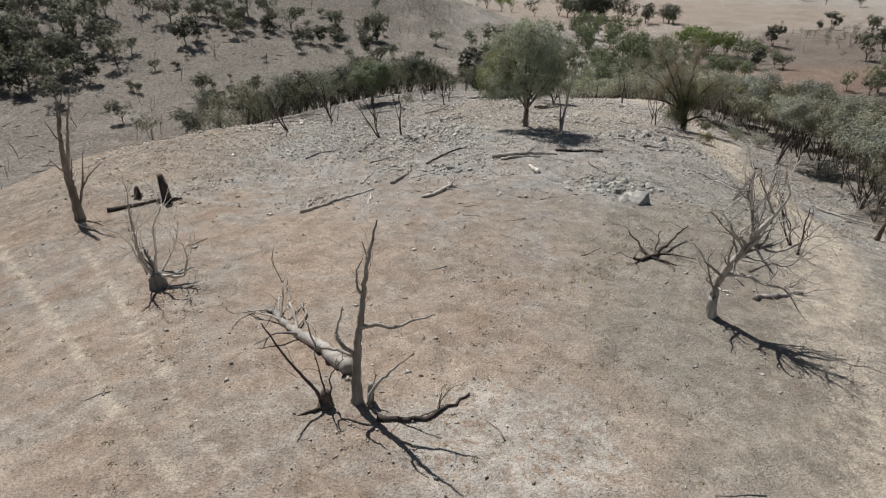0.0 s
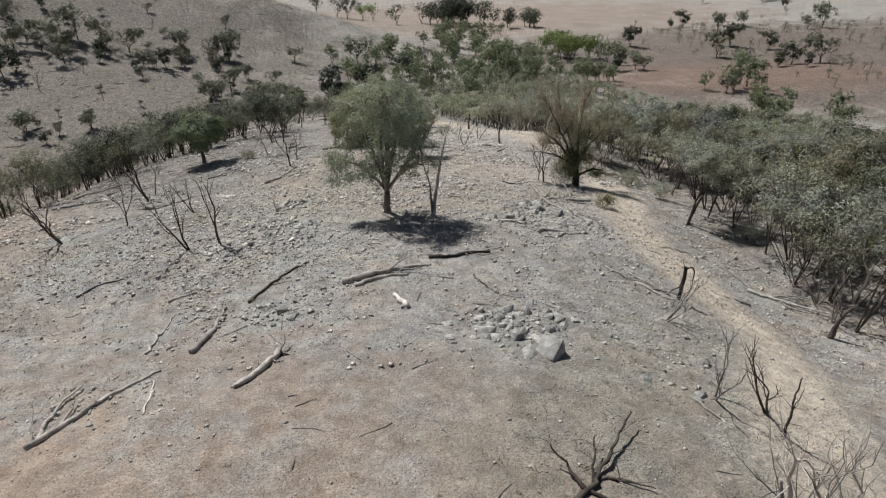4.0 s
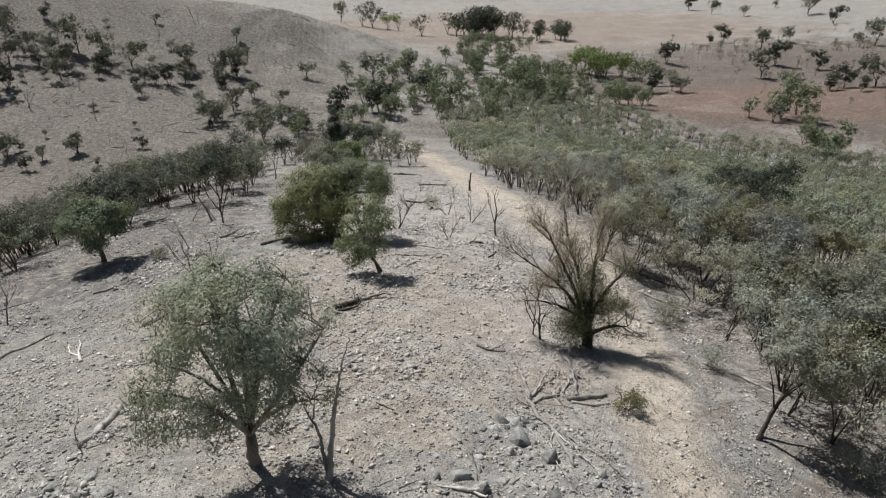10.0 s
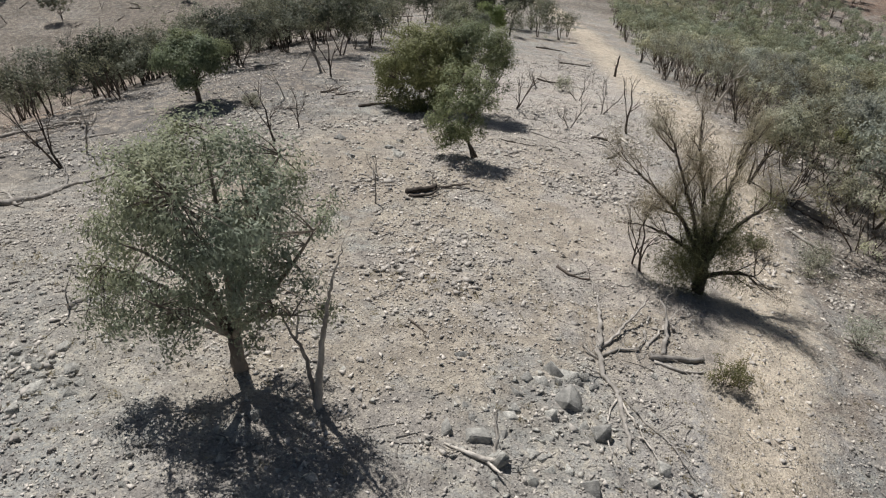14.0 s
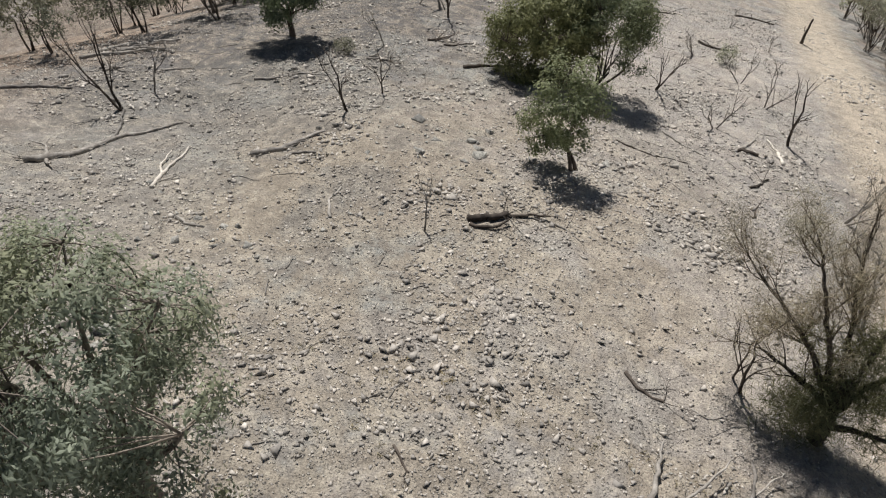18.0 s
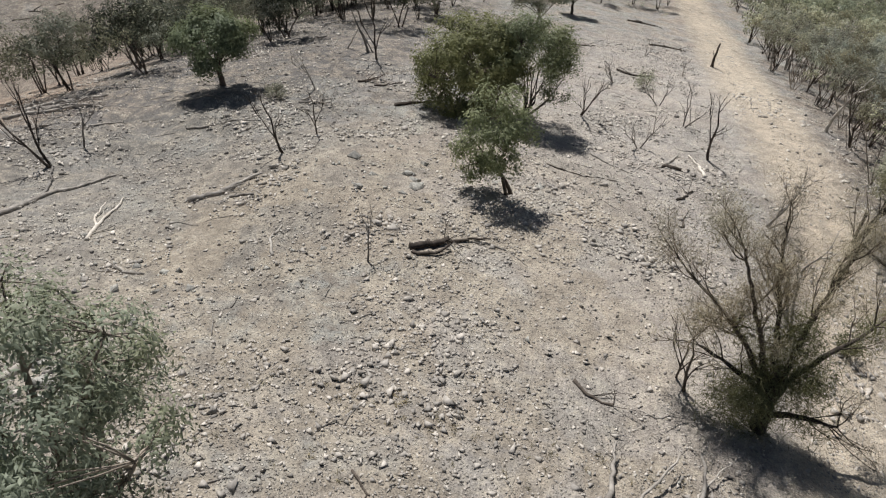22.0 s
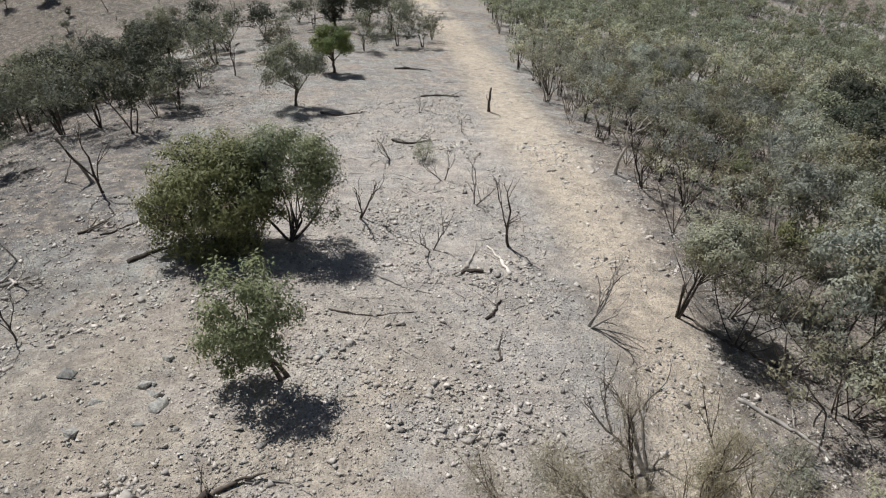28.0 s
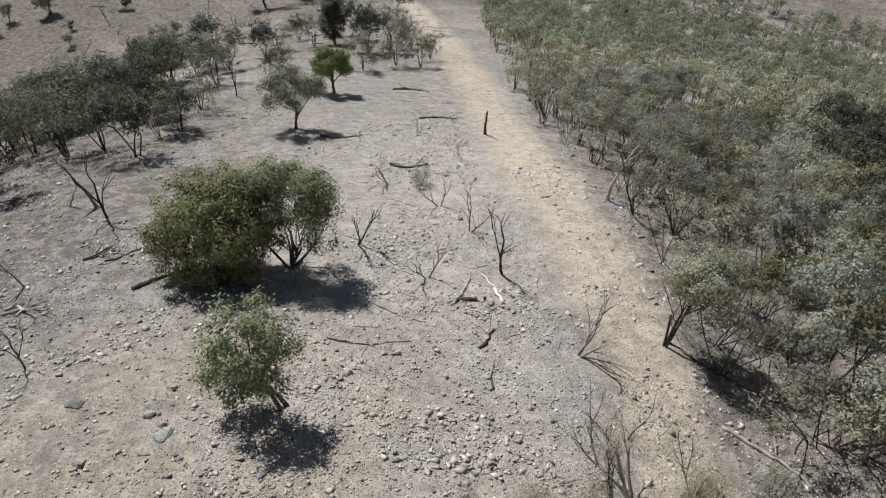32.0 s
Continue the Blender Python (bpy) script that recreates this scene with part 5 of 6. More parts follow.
rng = np.random.default_rng(6)
rocks = [rock_proto(60 + k, f) for k, f in enumerate((0.65, 0.85, 1.05, 0.6, 0.95, 0.75, 0.9))]
spots = [(13.5, 44.8, 2.2), (12.6, 44.6, 1.2), (14.2, 45.4, 1.1), (9.7, 91.2, 1.2), (5.0, 93.6, 0.9), (6.7, 89.6, 0.7), (20.5, 67.6, 1.3), (17.0, 64.9, 1.2), (15.9, 64.9, 1.0), (19.9, 69.4, 1.2), (8.6, 92.6, 0.6), (21.0, 66.4, 0.8)]
for cx, cy, sx, sy, n, big in ((19.6, 43.0, 2.0, 2.6, 26, 0.5), (22, 58, 2.4, 4, 26, 0.5), (16, 60, 4, 3, 24, 0.45), (-8.5, 45.5, 2.6, 1.6, 20, 0.4), (-6, 76, 5, 4, 24, 0.45), (9, 92, 4, 2.5, 16, 0.5), (17, 90, 4, 4, 14, 0.4), (4, 99, 5, 3, 18, 0.45), (12.3, 47.4, 1.5, 1.2, 62, 0.8), (-0.5, 51.3, 0.9, 0.7, 24, 0.62), (-0.3, 64.5, 1.3, 0.9, 30, 0.65), (0.4, 78.5, 2.4, 1.6, 18, 0.55), (0.6, 70.5, 1.3, 1.0, 26, 0.65), (1.4, 65.6, 1.6, 1.1, 16, 0.6),
                               (19.6, 66.5, 2.2, 2.6, 44, 0.7), (3.5, 91.5, 3.0, 1.8, 16, 0.5), (13, 80, 4.0, 2.6, 16, 0.4), (-6, 99, 3.0, 1.6, 14, 0.5), (6, 84, 4, 3, 12, 0.4), (22, 66, 4, 6, 24, 0.4), (0, 63, 4, 5, 24, 0.4), (10, 58, 5, 3, 20, 0.35), (9.4, 62.6, 2.2, 1.7, 26, 0.5)):
    spots += [(rng.normal(cx, sx), rng.normal(cy, sy), big * min(rng.lognormal(-0.62, 0.45), 1.5)) for _ in range(int(n * 2.6))]
spots.sort(key=lambda s: -s[2])
large, small = spots[:300], np.array(spots[300:])
spread_copies(rocks, large, rng, tilt=0.5, sink=0.1)


def scatter(n, rng, x0, x1, y0, y1, seed, floor=0.25):
    """Ground spots, thicker where the soil is rubbly."""
    x, y = rng.uniform(x0, x1, n), rng.uniform(y0, y1, n)
    w = np.clip(floor + 1.5 * value_noise(x, y, 7.0, seed) + 1.0 * value_noise(x, y, 2.2, seed + 1), 0.05, 1) * np.where(x < 8, np.clip((y - 38) / 30, 0.24, 1), np.clip((y - 22) / 36, 0.22, 1)) * np.clip((175 - y) / 60, 0.3, 1)
    keep = rng.uniform(0, 1, n) < w
    return x[keep], y[keep]


SHARD_V = np.array([(1, 0, 0), (-0.5, 0.87, 0), (-0.5, -0.87, 0), (0, 0, 1), (0, 0, -1)], float)
SHARD_F = np.array([(0, 1, 3), (1, 2, 3), (2, 0, 3), (1, 0, 4), (2, 1, 4), (0, 2, 4)])


def stones(x, y, size, rng):
    n = len(x)
    v = SHARD_V[None] * rng.uniform(0.6, 1.4, (n, 5, 1)) + rng.normal(0, 0.3, (n, 5, 3))
    v = v * np.stack([np.ones(n), rng.uniform(0.6, 1, n), rng.uniform(0.35, 0.8, n)], 1)[:, None]
    a = rng.uniform(0, 6.28, n)
    c, s = np.cos(a)[:, None], np.sin(a)[:, None]
    v = np.stack([v[..., 0] * c - v[..., 1] * s, v[..., 0] * s + v[..., 1] * c, v[..., 2]], -1) * size[:, None, None]
    v = v + np.stack([x, y, surface(x, y) + size * 0.22], 1)[:, None]
    return v.reshape(-1, 3), (SHARD_F[None] + np.arange(n)[:, None, None] * 5).reshape(-1, 3)


tagged(part("rock_rubble", stones(small[:, 0], small[:, 1], small[:, 2] * 0.5, rng), M_ROCK), "broken grey rocks round the outcrops", "rocks", kind="stuff")
sx, sy = scatter(240000, rng, -32, 44, 8, 150, 21, 0.34)
rx, ry = rng.uniform(-26, 40, 60000), rng.uniform(44, 128, 60000)
pick = (value_noise(rx, ry, 5.0, 81) + 0.7 * value_noise(rx, ry, 1.6, 82) > 0.24) & (rng.uniform(0, 1, 60000) < np.interp(ry - np.clip(rx, 0, 12), (38, 58, 80, 128), (0.1, 0.9, 0.9, 0.5)))
sizes = np.concatenate([np.clip(rng.lognormal(-2.8, 0.5, len(sx)), 0.03, 0.26), np.clip(rng.lognormal(-2.2, 0.45, int(pick.sum())), 0.06, 0.32)])
sx, sy = np.concatenate([sx, rx[pick]]), np.concatenate([sy, ry[pick]])
qx, qy = rng.uniform(-10, 36, 90000), rng.uniform(50, 112, 90000)
pick = rng.uniform(0, 1, 90000) < np.clip(0.42 + 1.2 * value_noise(qx, qy, 4.0, 83) + 0.8 * value_noise(qx, qy, 1.3, 84), 0.02, 0.95) * np.interp(qy, (50, 58, 74, 84, 112), (0.15, 0.75, 0.6, 0.3, 0.2))
sx, sy, sizes = np.concatenate([sx, qx[pick]]), np.concatenate([sy, qy[pick]]), np.concatenate([sizes, np.clip(rng.lognormal(-2.55, 0.42, int(pick.sum())), 0.04, 0.26)])
sizes = sizes * np.interp(sy - 0.8 * np.clip(sx, 0, 20), (25, 50, 66), (0.75, 0.78, 1.0))
tagged(part("loose_stones", stones(sx, sy, sizes, rng), M_STONE), "loose angular grey and tan stones strewn over soil", "stones", kind="stuff")


def tufts(x, y, rng):
    c = np.stack([x, y, surface(x, y) + 0.05], 1)
    return leaves(rng, c, 9, (0.1, 0.1, 0.03), 0.24, 0.03, -0.8)


gx, gy = scatter(16000, rng, -34, 40, 8, 75, 31, 0.2)
tagged(part("dry_grass", tufts(gx, gy, rng), M_GRASS), "sparse tufts of bleached dry grass", "grass", kind="stuff")


def sticks(x, y, rng):
    out = []
    for a, b in zip(x, y):
        t, ln = rng.uniform(0, 6.28), rng.uniform(0.4, 1.8)
        k = np.linspace(-0.5, 0.5, 4)
        px = a + k * ln * math.cos(t) + rng.normal(0, 0.06, 4)
        py = b + k * ln * math.sin(t) + rng.normal(0, 0.06, 4)
        out.append(tube(np.stack([px, py, surface(px, py) + 0.03], 1), np.linspace(0.035, 0.012, 4), 4))
    return join(out)


tx, ty = scatter(2600, rng, -32, 46, 10, 160, 41)
tx, ty = np.concatenate([tx, rng.uniform(37, 58, 700)]), np.concatenate([ty, rng.uniform(45, 130, 700)])
tagged(part("fallen_twigs", sticks(tx, ty, rng), M_DEAD), "dead twigs scattered over the ground", "twigs", kind="stuff")


# ---- scrub wood on the slope ----
def scrub_proto(seed, h, mats, stems, label, group, clumps=44, per=34, leaf=(0.19, 0.085), wide=0.3, trunk=0.5, r=0.085, name="scrub_tree", low=0.68, tall=0.11, splay=0.3, loose=0.2, puff=1.0):
    rng = np.random.default_rng(seed)
    shells = [(rng.normal(0, loose) * h, rng.normal(0, loose) * h, h * rng.uniform(low, 0.88 if loose > 0.15 else 0.72), h * wide * rng.uniform(0.45, 0.85), h * wide * rng.uniform(0.45, 0.85), h * tall * rng.uniform(0.8, 1.2)) for _ in range(5)]
    return crown_tree(name, seed, h * trunk, r, shells, 8, clumps, per, 0.2 * h / 5.5 * puff, leaf, mats, label, "tree", group, (rng.normal(0, 0.3), rng.normal(0, 0.3)), 0.3, stems, split=False, splay=splay)


EDGE_Y, EDGE_X = (30, 45, 52, 62, 72, 82, 93, 99, 106, 121, 136, 166, 213, 290), (44, 38.5, 37.5, 38.5, 39, 41.5, 40.5, 38.5, 38.8, 39.6, 38.3, 38, 41, 46)
rng = np.random.default_rng(7)
near_spots, far_spots = [], []
for y in np.arange(34, 345, 3.2):
    for x in np.arange(36, 176, 3.2):
        px, py = x + rng.uniform(-1.7, 1.7), y + rng.uniform(-1.7, 1.7)
        e = np.interp(py, EDGE_Y, EDGE_X)
        if px < e or px > 50 + 0.8 * (py - 30) or py > 298 - 1.1 * max(px - 100, 0) + 6 * value_noise(px, py, 20, 52) + 46 * math.exp(-((px - 88) / 34) ** 2):
            continue
        if px < e + 26 and py < 165 and px < 68:
            if float(value_noise(px, py, 9.0, 51)) > (-0.42 if px < e + 9 else -0.24):
                near_spots.append((px, py, float(np.interp(py, (55, 75, 100, 140), (1.3, 1.2, 1.05, 1.0)))))
        elif float(value_noise(px, py, 9.0, 51)) > -0.28 and rng.uniform() < 0.86:
            far_spots.append((px, py))
near_spots += [(41, 55, 1.25), (43.5, 51, 1.25), (40.5, 62, 1.2), (44, 58, 1.3), (42, 47, 1.2), (45.5, 53, 1.3), (41.5, 66, 1.2), (40, 50.5, 1.1), (39.6, 97.0), (41.9, 84.6), (38.2, 101.4), (40.0, 69.3, 1.1), (38.8, 58.8, 1.1), (44.5, 96.4)]
WOOD = "scrub wood beside the track"
protos = [scrub_proto(70, 5.8, (M_LIMB, M_SCRUB), 3, "slender grey-green scrub tree with crooked grey stems", WOOD, 62, 34, (0.22, 0.1)),
          scrub_proto(71, 6.6, (M_BARK, M_WOOD), 3, "slender grey-green scrub tree with dark crooked stems", WOOD, 62, 34, (0.22, 0.1)),
          scrub_proto(72, 5.4, (M_BARK, M_WOOD), 4, "bushy grey-green scrub tree with several stems", WOOD, 66, 36, (0.22, 0.105)),
          scrub_proto(73, 6.2, (M_LIMB, M_SCRUB), 4, "thin half-bare scrub tree with grey stems", WOOD, 34, 28, (0.2, 0.08)),
          scrub_proto(74, 5.6, (M_CHAR, M_SHEOAK), 3, "olive-leaved scrub tree with thin stems", WOOD, 56, 34, (0.22, 0.1)),
          scrub_proto(75, 6.0, (M_DEAD, M_BLUE), 3, "blue-grey scrub tree with pale stems", WOOD, 60, 34, (0.22, 0.1)),
          scrub_proto(76, 6.0, (M_CHAR, M_SHADE), 3, "dull green scrub tree with black stems", WOOD, 60, 34, (0.22, 0.1)),
          scrub_proto(77, 6.4, (M_DEAD, M_SCRUB), 4, "half-bare pale-stemmed scrub tree", WOOD, 20, 24, (0.18, 0.07)),
          scrub_proto(170, 6.4, (M_CHAR, M_BLUE), 4, "blue-grey scrub tree with dark crooked stems", WOOD, 66, 34, (0.22, 0.1))]
brink = [s for s in near_spots if s[0] < np.interp(s[1], EDGE_Y, EDGE_X) + 5.5]
spread_copies(protos, [s for s in near_spots if s not in brink], rng, 0.8, 1.2)
protos = [scrub_proto(270, 6.2, (M_CHAR, M_SCRUB), 4, "thin-crowned scrub tree with bare black stems", WOOD, 30, 30, (0.2, 0.085), 0.32, 0.56, 0.075, "scrub_tree", 0.76),
          scrub_proto(271, 5.6, (M_BARK, M_WOOD), 5, "many-stemmed thin grey scrub tree", WOOD, 34, 30, (0.2, 0.085), 0.32, 0.52, 0.07, "scrub_tree", 0.74, 0.11, 0.4),
          scrub_proto(272, 6.0, (M_CHAR, M_BLUE), 3, "slender scrub tree with crooked dark stems", WOOD, 36, 30, (0.2, 0.085), 0.32, 0.55, 0.08, "scrub_tree", 0.76),
          scrub_proto(273, 5.8, (M_LIMB, M_SCRUB), 4, "half-bare scrub tree with forked grey stems", WOOD, 16, 24, (0.18, 0.07), 0.32, 0.5, 0.07, "scrub_tree", 0.72, 0.11, 0.4),
          scrub_proto(274, 5.2, (M_CHAR, M_WOOD), 4, "small scrub tree with bare forked stems", WOOD, 24, 28, (0.19, 0.08), 0.34, 0.5, 0.065, "scrub_tree", 0.72, 0.11, 0.4)]
spread_copies(protos, brink, rng, 0.8, 1.15)
low_spots = [(px, py) for px, py in zip(rng.uniform(39, 60, 150), rng.uniform(44, 92, 150)) if px > np.interp(py, EDGE_Y, EDGE_X) + 1.2 + 3 * rng.uniform() and px < 44 + 0.8 * (py - 34)][:56]
spread_copies([scrub_proto(78, 6.6, (M_CHAR, M_SHADE), 3, "dull green low-crowned tree with dark stems", WOOD, 60, 36, (0.2, 0.1), 0.4, 0.34, 0.1, "scrub_tree", 0.4, 0.2, 0.3, 0.15), scrub_proto(79, 7.0, (M_LIMB, M_SCRUB), 3, "grey-green low-crowned tree with pale limbs", WOOD, 60, 36, (0.2, 0.09), 0.4, 0.34, 0.1, "scrub_tree", 0.42, 0.2, 0.3, 0.15)], low_spots, rng, 0.8, 1.25)


put(crown_tree("scrub_tree", 190, 2.3, 0.17, lobes(21, 14, 2.7, 0.8, 4.9, 2.3, 2.0, 1.4, 0.8), 9, 180, 60, 0.25, (0.2, 0.08), (M_CHAR, M_SCRUB), "leaning grey-green tree at the edge of the track", "tree", WOOD, (1.3, 0.3), 0.45, 2), 35.4, 69.7)
put(crown_tree("scrub_tree", 191, 2.2, 0.15, lobes(22, 12, 1.9, 0.6, 4.8, 1.8, 1.7, 1.2, 0.75), 9, 140, 50, 0.25, (0.2, 0.08), (M_CHAR, M_SCRUB), "crooked grey tree leaning out over bare soil", "tree", WOOD, (0.8, 0.2), 0.45, 3), 36.7, 99.2)


def wood_stuff(spots, rng, per, lo, hi):
    """Distant trees: thin stems under domed crowns of several leafy lobes."""
    spots = np.array(spots)
    k, n = len(spots), 6
    z, h = surface(spots[:, 0], spots[:, 1]), rng.uniform(lo, hi, k)
    a = np.arange(n) * 1.257 + rng.uniform(0, 6.28, (k, 1)) + rng.normal(0, 0.3, (k, n))
    r = rng.uniform(0.7, 1.7, (k, n)) * np.array([0.2, 1, 1, 1, 1, 1]) * rng.uniform(0.8, 1.15, (k, 1))
    c = np.stack([spots[:, :1] + r * np.cos(a), spots[:, 1:2] + r * np.sin(a), (z + h * 0.88)[:, None] - 0.55 * r ** 2 + rng.normal(0.1, 0.3, (k, n))], -1)
    stems = []
    for s, q, zz, hh in zip(spots, c, z, h):
        for t in q[:3]:
            stems.append(tube([(s[0] + rng.normal(0, 0.2), s[1] + rng.normal(0, 0.2), zz - 0.2), ((s[0] + t[0]) / 2 + rng.normal(0, 0.25), (s[1] + t[1]) / 2, zz + hh * 0.45), t], (0.07, 0.055, 0.03), 3))
    m = k * n * per
    size = np.repeat(rng.uniform(0.6, 1.05, k * n), per)[:, None]
    d = rng.normal(0, 1, (m, 3)) + np.array([0, 0, 0.35])
    d /= np.linalg.norm(d, axis=1, keepdims=True)
    mid = np.repeat(c.reshape(-1, 3), per, 0)
    at = mid + d * size * np.array([1, 1, 0.75]) * rng.uniform(0.75, 1.12, (m, 1))
    crown = leaves(rng, at, 1, 0.02, 0.34, 0.22, 0.4, mid - np.array([0, 0, 0.15]))
    own = np.clip(np.repeat(rng.normal(0.5, 0.26, k), n * per) + np.repeat(rng.normal(0, 0.12, k * n), per), 0, 1)
    return join(stems), crown, np.repeat(own, 4)


green = [value_noise(p, q, 34, 61) + 0.0016 * (q - 190) > 0.02 for p, q in far_spots]
for mat, pick, label in ((M_WOOD, [s for s, g in zip(far_spots, green) if not g], "dense grey-green scrub wood covering the slope"), (M_GULLY, [s for s, g in zip(far_spots, green) if g], "dense green scrub wood in the gully")):
    st, cr, own = wood_stuff(pick, rng, 40, 3.8, 7.2)
    w = tagged(new("far_wood"), label, "wood", kind="stuff")
    part("trunk", st, M_BARK, w)
    set_tone(part("crown", cr, mat, w), own)
spread_copies([dead_proto(48, 5.6, M_DEAD, 2, split=True), dead_proto(49, 6.0, M_CHAR, 2, split=True), dead_proto(50, 6.4, M_PALE, 1, split=True)], [near_spots[int(k)][:2] for k in rng.integers(0, len(near_spots), 46)], rng)

LEFT = ((-22, 121), (-27, 125), (-35, 125), (-24, 111), (-14, 151), (-4, 136.5), (-9, 134), (-12, 133), (-25, 153), (-20, 150), (-24, 145), (-3, 141), (-4, 163), (-12, 169), (-19, 177), (-10, 174), (21, 178), (16, 172), (20, 190), (27, 184),
        (5, 163), (-11, 210), (-1, 184), (-14, 157), (-17, 148), (-23, 141), (-29, 127), (-30, 118), (-34, 136), (-39, 137), (-44, 124), (16, 189), (-6, 168), (0, 191), (6, 196), (14, 203))
LEFT2 = ((-24.6, 135.8), (-54.4, 195.6), (-21.6, 146.3), (-4.5, 131.1), (-2.3, 138.7), (-68.1, 214.2), (-16.8, 147.5), (-12.3, 154.4), (-2.6, 148.7), (-12.5, 169.1), (-32, 114.5, 0.6), (-29.5, 116.6, 0.65), (-28.4, 117.9, 0.6), (-26, 119.4, 0.6), (-25.7, 123.4, 0.7), (-18.4, 144.2), (-17, 145.8), (-12.6, 150), (-17.4, 155.9), (-20, 148, 1.1), (-8.9, 177.9, 1.1), (-4.9, 173.9), (-17.7, 184.8), (-25.2, 193.7), (-30, 160), (-40, 151), (-33, 146), (-18, 138), (-28, 134), (-36, 165), (-26, 170), (2, 205), (9, 210), (20, 200), (-50, 132), (-20, 190), (24, 195), (-46, 145), (-16, 126), (-20, 128), (25, 178), (-31, 108), (-28, 103), (-33, 98), (-35, 79, 0.7), (-33, 86, 0.6), (-31, 91, 0.7), (-28, 96, 0.8), (-25, 103, 0.9), (-21, 108, 0.9), (62, 118, 1.3))
SCRUB = "grey scrub trees on the far side of the ridge"
protos = [scrub_proto(80, 7.2, (M_CHAR, M_DARK), 3, "dark-leaved scrub tree with black stems", SCRUB, 64, 34, (0.26, 0.13), 0.4, 0.34, 0.12, "ridge_tree", 0.42, 0.2, 0.3, 0.15),
          scrub_proto(81, 7.4, (M_CHAR, M_SHADE), 3, "grey-green scrub tree with crooked stems", SCRUB, 60, 34, (0.26, 0.12), 0.4, 0.34, 0.12, "ridge_tree", 0.42, 0.2, 0.3, 0.15),
          scrub_proto(82, 6.8, (M_CHAR, M_SHADE), 4, "thin grey scrub tree with black stems", SCRUB, 44, 32, (0.25, 0.1), 0.4, 0.35, 0.1, "ridge_tree", 0.42, 0.2, 0.3, 0.15)]
thick = tuple((s[0] + rng.uniform(-3.5, 1.5), s[1] + rng.uniform(1, 4.5), s[2] if len(s) > 2 else 0.9) for s in LEFT + LEFT2[:24] if s[0] < -12)
LEFT3 = ((-15.4, 121), (-14.0, 122.5), (-18, 128), (-20, 123), (-18.5, 141), (-10.2, 143), (-7, 146), (-23, 130), (-26, 138), (-14, 136), (-24, 118), (-21, 134))
spread_copies(protos, LEFT + LEFT2 + LEFT3 + thick, rng, 0.8, 1.35)
spread_copies([scrub_proto(180, 8.0, (M_CHAR, M_DARK), 2, "very dark green dense tree among the scrub", SCRUB, 120, 40, (0.26, 0.14), 0.42, 0.3, 0.14, "ridge_tree", 0.4, 0.2, 0.3, 0.15)], [(68, 127, 1.2), (65, 122, 1.1), (60, 82, 1.15), (57, 76, 1.1), (64, 86, 1.2), (62, 78, 1.1), (55, 70, 1.0), (76, 142, 1.2), (81, 151, 1.1), (72, 134, 1.1), (88, 150, 1.2)], rng)


# ---- small shrubs ----
def shrub(seed, mat, x, y, h, label):
    rng = np.random.default_rng(seed)
    base = tagged(new("shrub"), label, "shrub")
    tubes, tips = [], []
    cfg = dict(levels=2, kids=(3, 3), spread=0.7, ratio=0.7, low=0.3, wander=0.12, lift=0.05)
    for k in range(7):
        a = k * 0.9
        grow(rng, (0, 0, -0.05), (0.8 * math.cos(a), 0.8 * math.sin(a), 1), h * 0.5, 0.025, 0, cfg, tubes, tips)
    part("stem", wood_geo([(2, p, r) for _, p, r in tubes], rng), M_BARK, base)
    part("crown", leaves(rng, np.array(tips), 18, 0.12 * h, 0.2, 0.04, -0.3), mat, base)
    put(base, x, y)


for k, (x, y, h, mat, label) in enumerate(((27.9, 71.4, 1.4, M_SHEOAK, "small olive shrub at the track edge"), (33.9, 87.0, 1.3, M_SHEOAK, "low olive shrub beside the track"), (38.9, 88.6, 1.7, M_SCRUB, "grey spiky shrub with dead stems"), (37.6, 86.4, 1.8, M_SCRUB, "grey wispy shrub with dead stems"), (44.6, 100.0, 1.8, M_SCRUB, "dense grey shrub under thin trees"), (22.9, 123.0, 1.6, M_SCRUB, "grey dry shrub on the ridge crest"), (-5.6, 103.4, 1.0, M_SCRUB, "low grey-green shrub in tree shade"), (36.9, 77.8, 1.8, M_SCRUB, "thin grey shrub below the track"), (39.5, 66.5, 1.6, M_SCRUB, "grey shrub below the track"))):
    shrub(90 + k, mat, x, y, h, label)


# ---- trees in the valley and on the far hill ----
hx, hy = rng.uniform(-260, 30, 5200), rng.uniform(170, 460, 5200)
keep = value_noise(hx, hy, 26, 71) + 0.6 * value_noise(hx, hy, 8, 72) > 0.14
hc = np.stack([hx, hy, surface(hx, hy) + 0.2], 1)[keep]
tagged(part("hill_tussock", leaves(rng, hc, 14, (0.4, 0.4, 0.16), 0.45, 0.18, -0.5), M_SCRUB), "low grey tussocks dotting the far hillside", "tussock", kind="stuff")

HILL = ((-122, 359, 1.5), (-114, 348, 1.5), (-104, 348, 1.7), (-96, 355, 2.0), (-96, 336, 1.4), (-106, 338, 1.2), (-86, 355, 1.5), (-74, 348, 1.7), (-57, 333, 1.4), (-53, 357, 1.8), (-37, 391, 0.9), (-33, 351, 2.1), (-39, 353, 1.4), (-24, 321, 1.1), (-35, 291, 1.7), (-29, 304, 1.4), (-4, 362, 1.2),
        (9, 292, 2.0), (-14, 263, 1.6), (26, 366, 2.2), (25, 313, 1.7), (47, 335, 1.9), (12, 699, 2.6), (-83, 252, 0.8), (-92, 261, 1.3), (-54, 269, 0.9), (-72, 264, 0.9), (-4, 271, 1.2), (14, 284, 1.1), (-13, 315, 1.0))
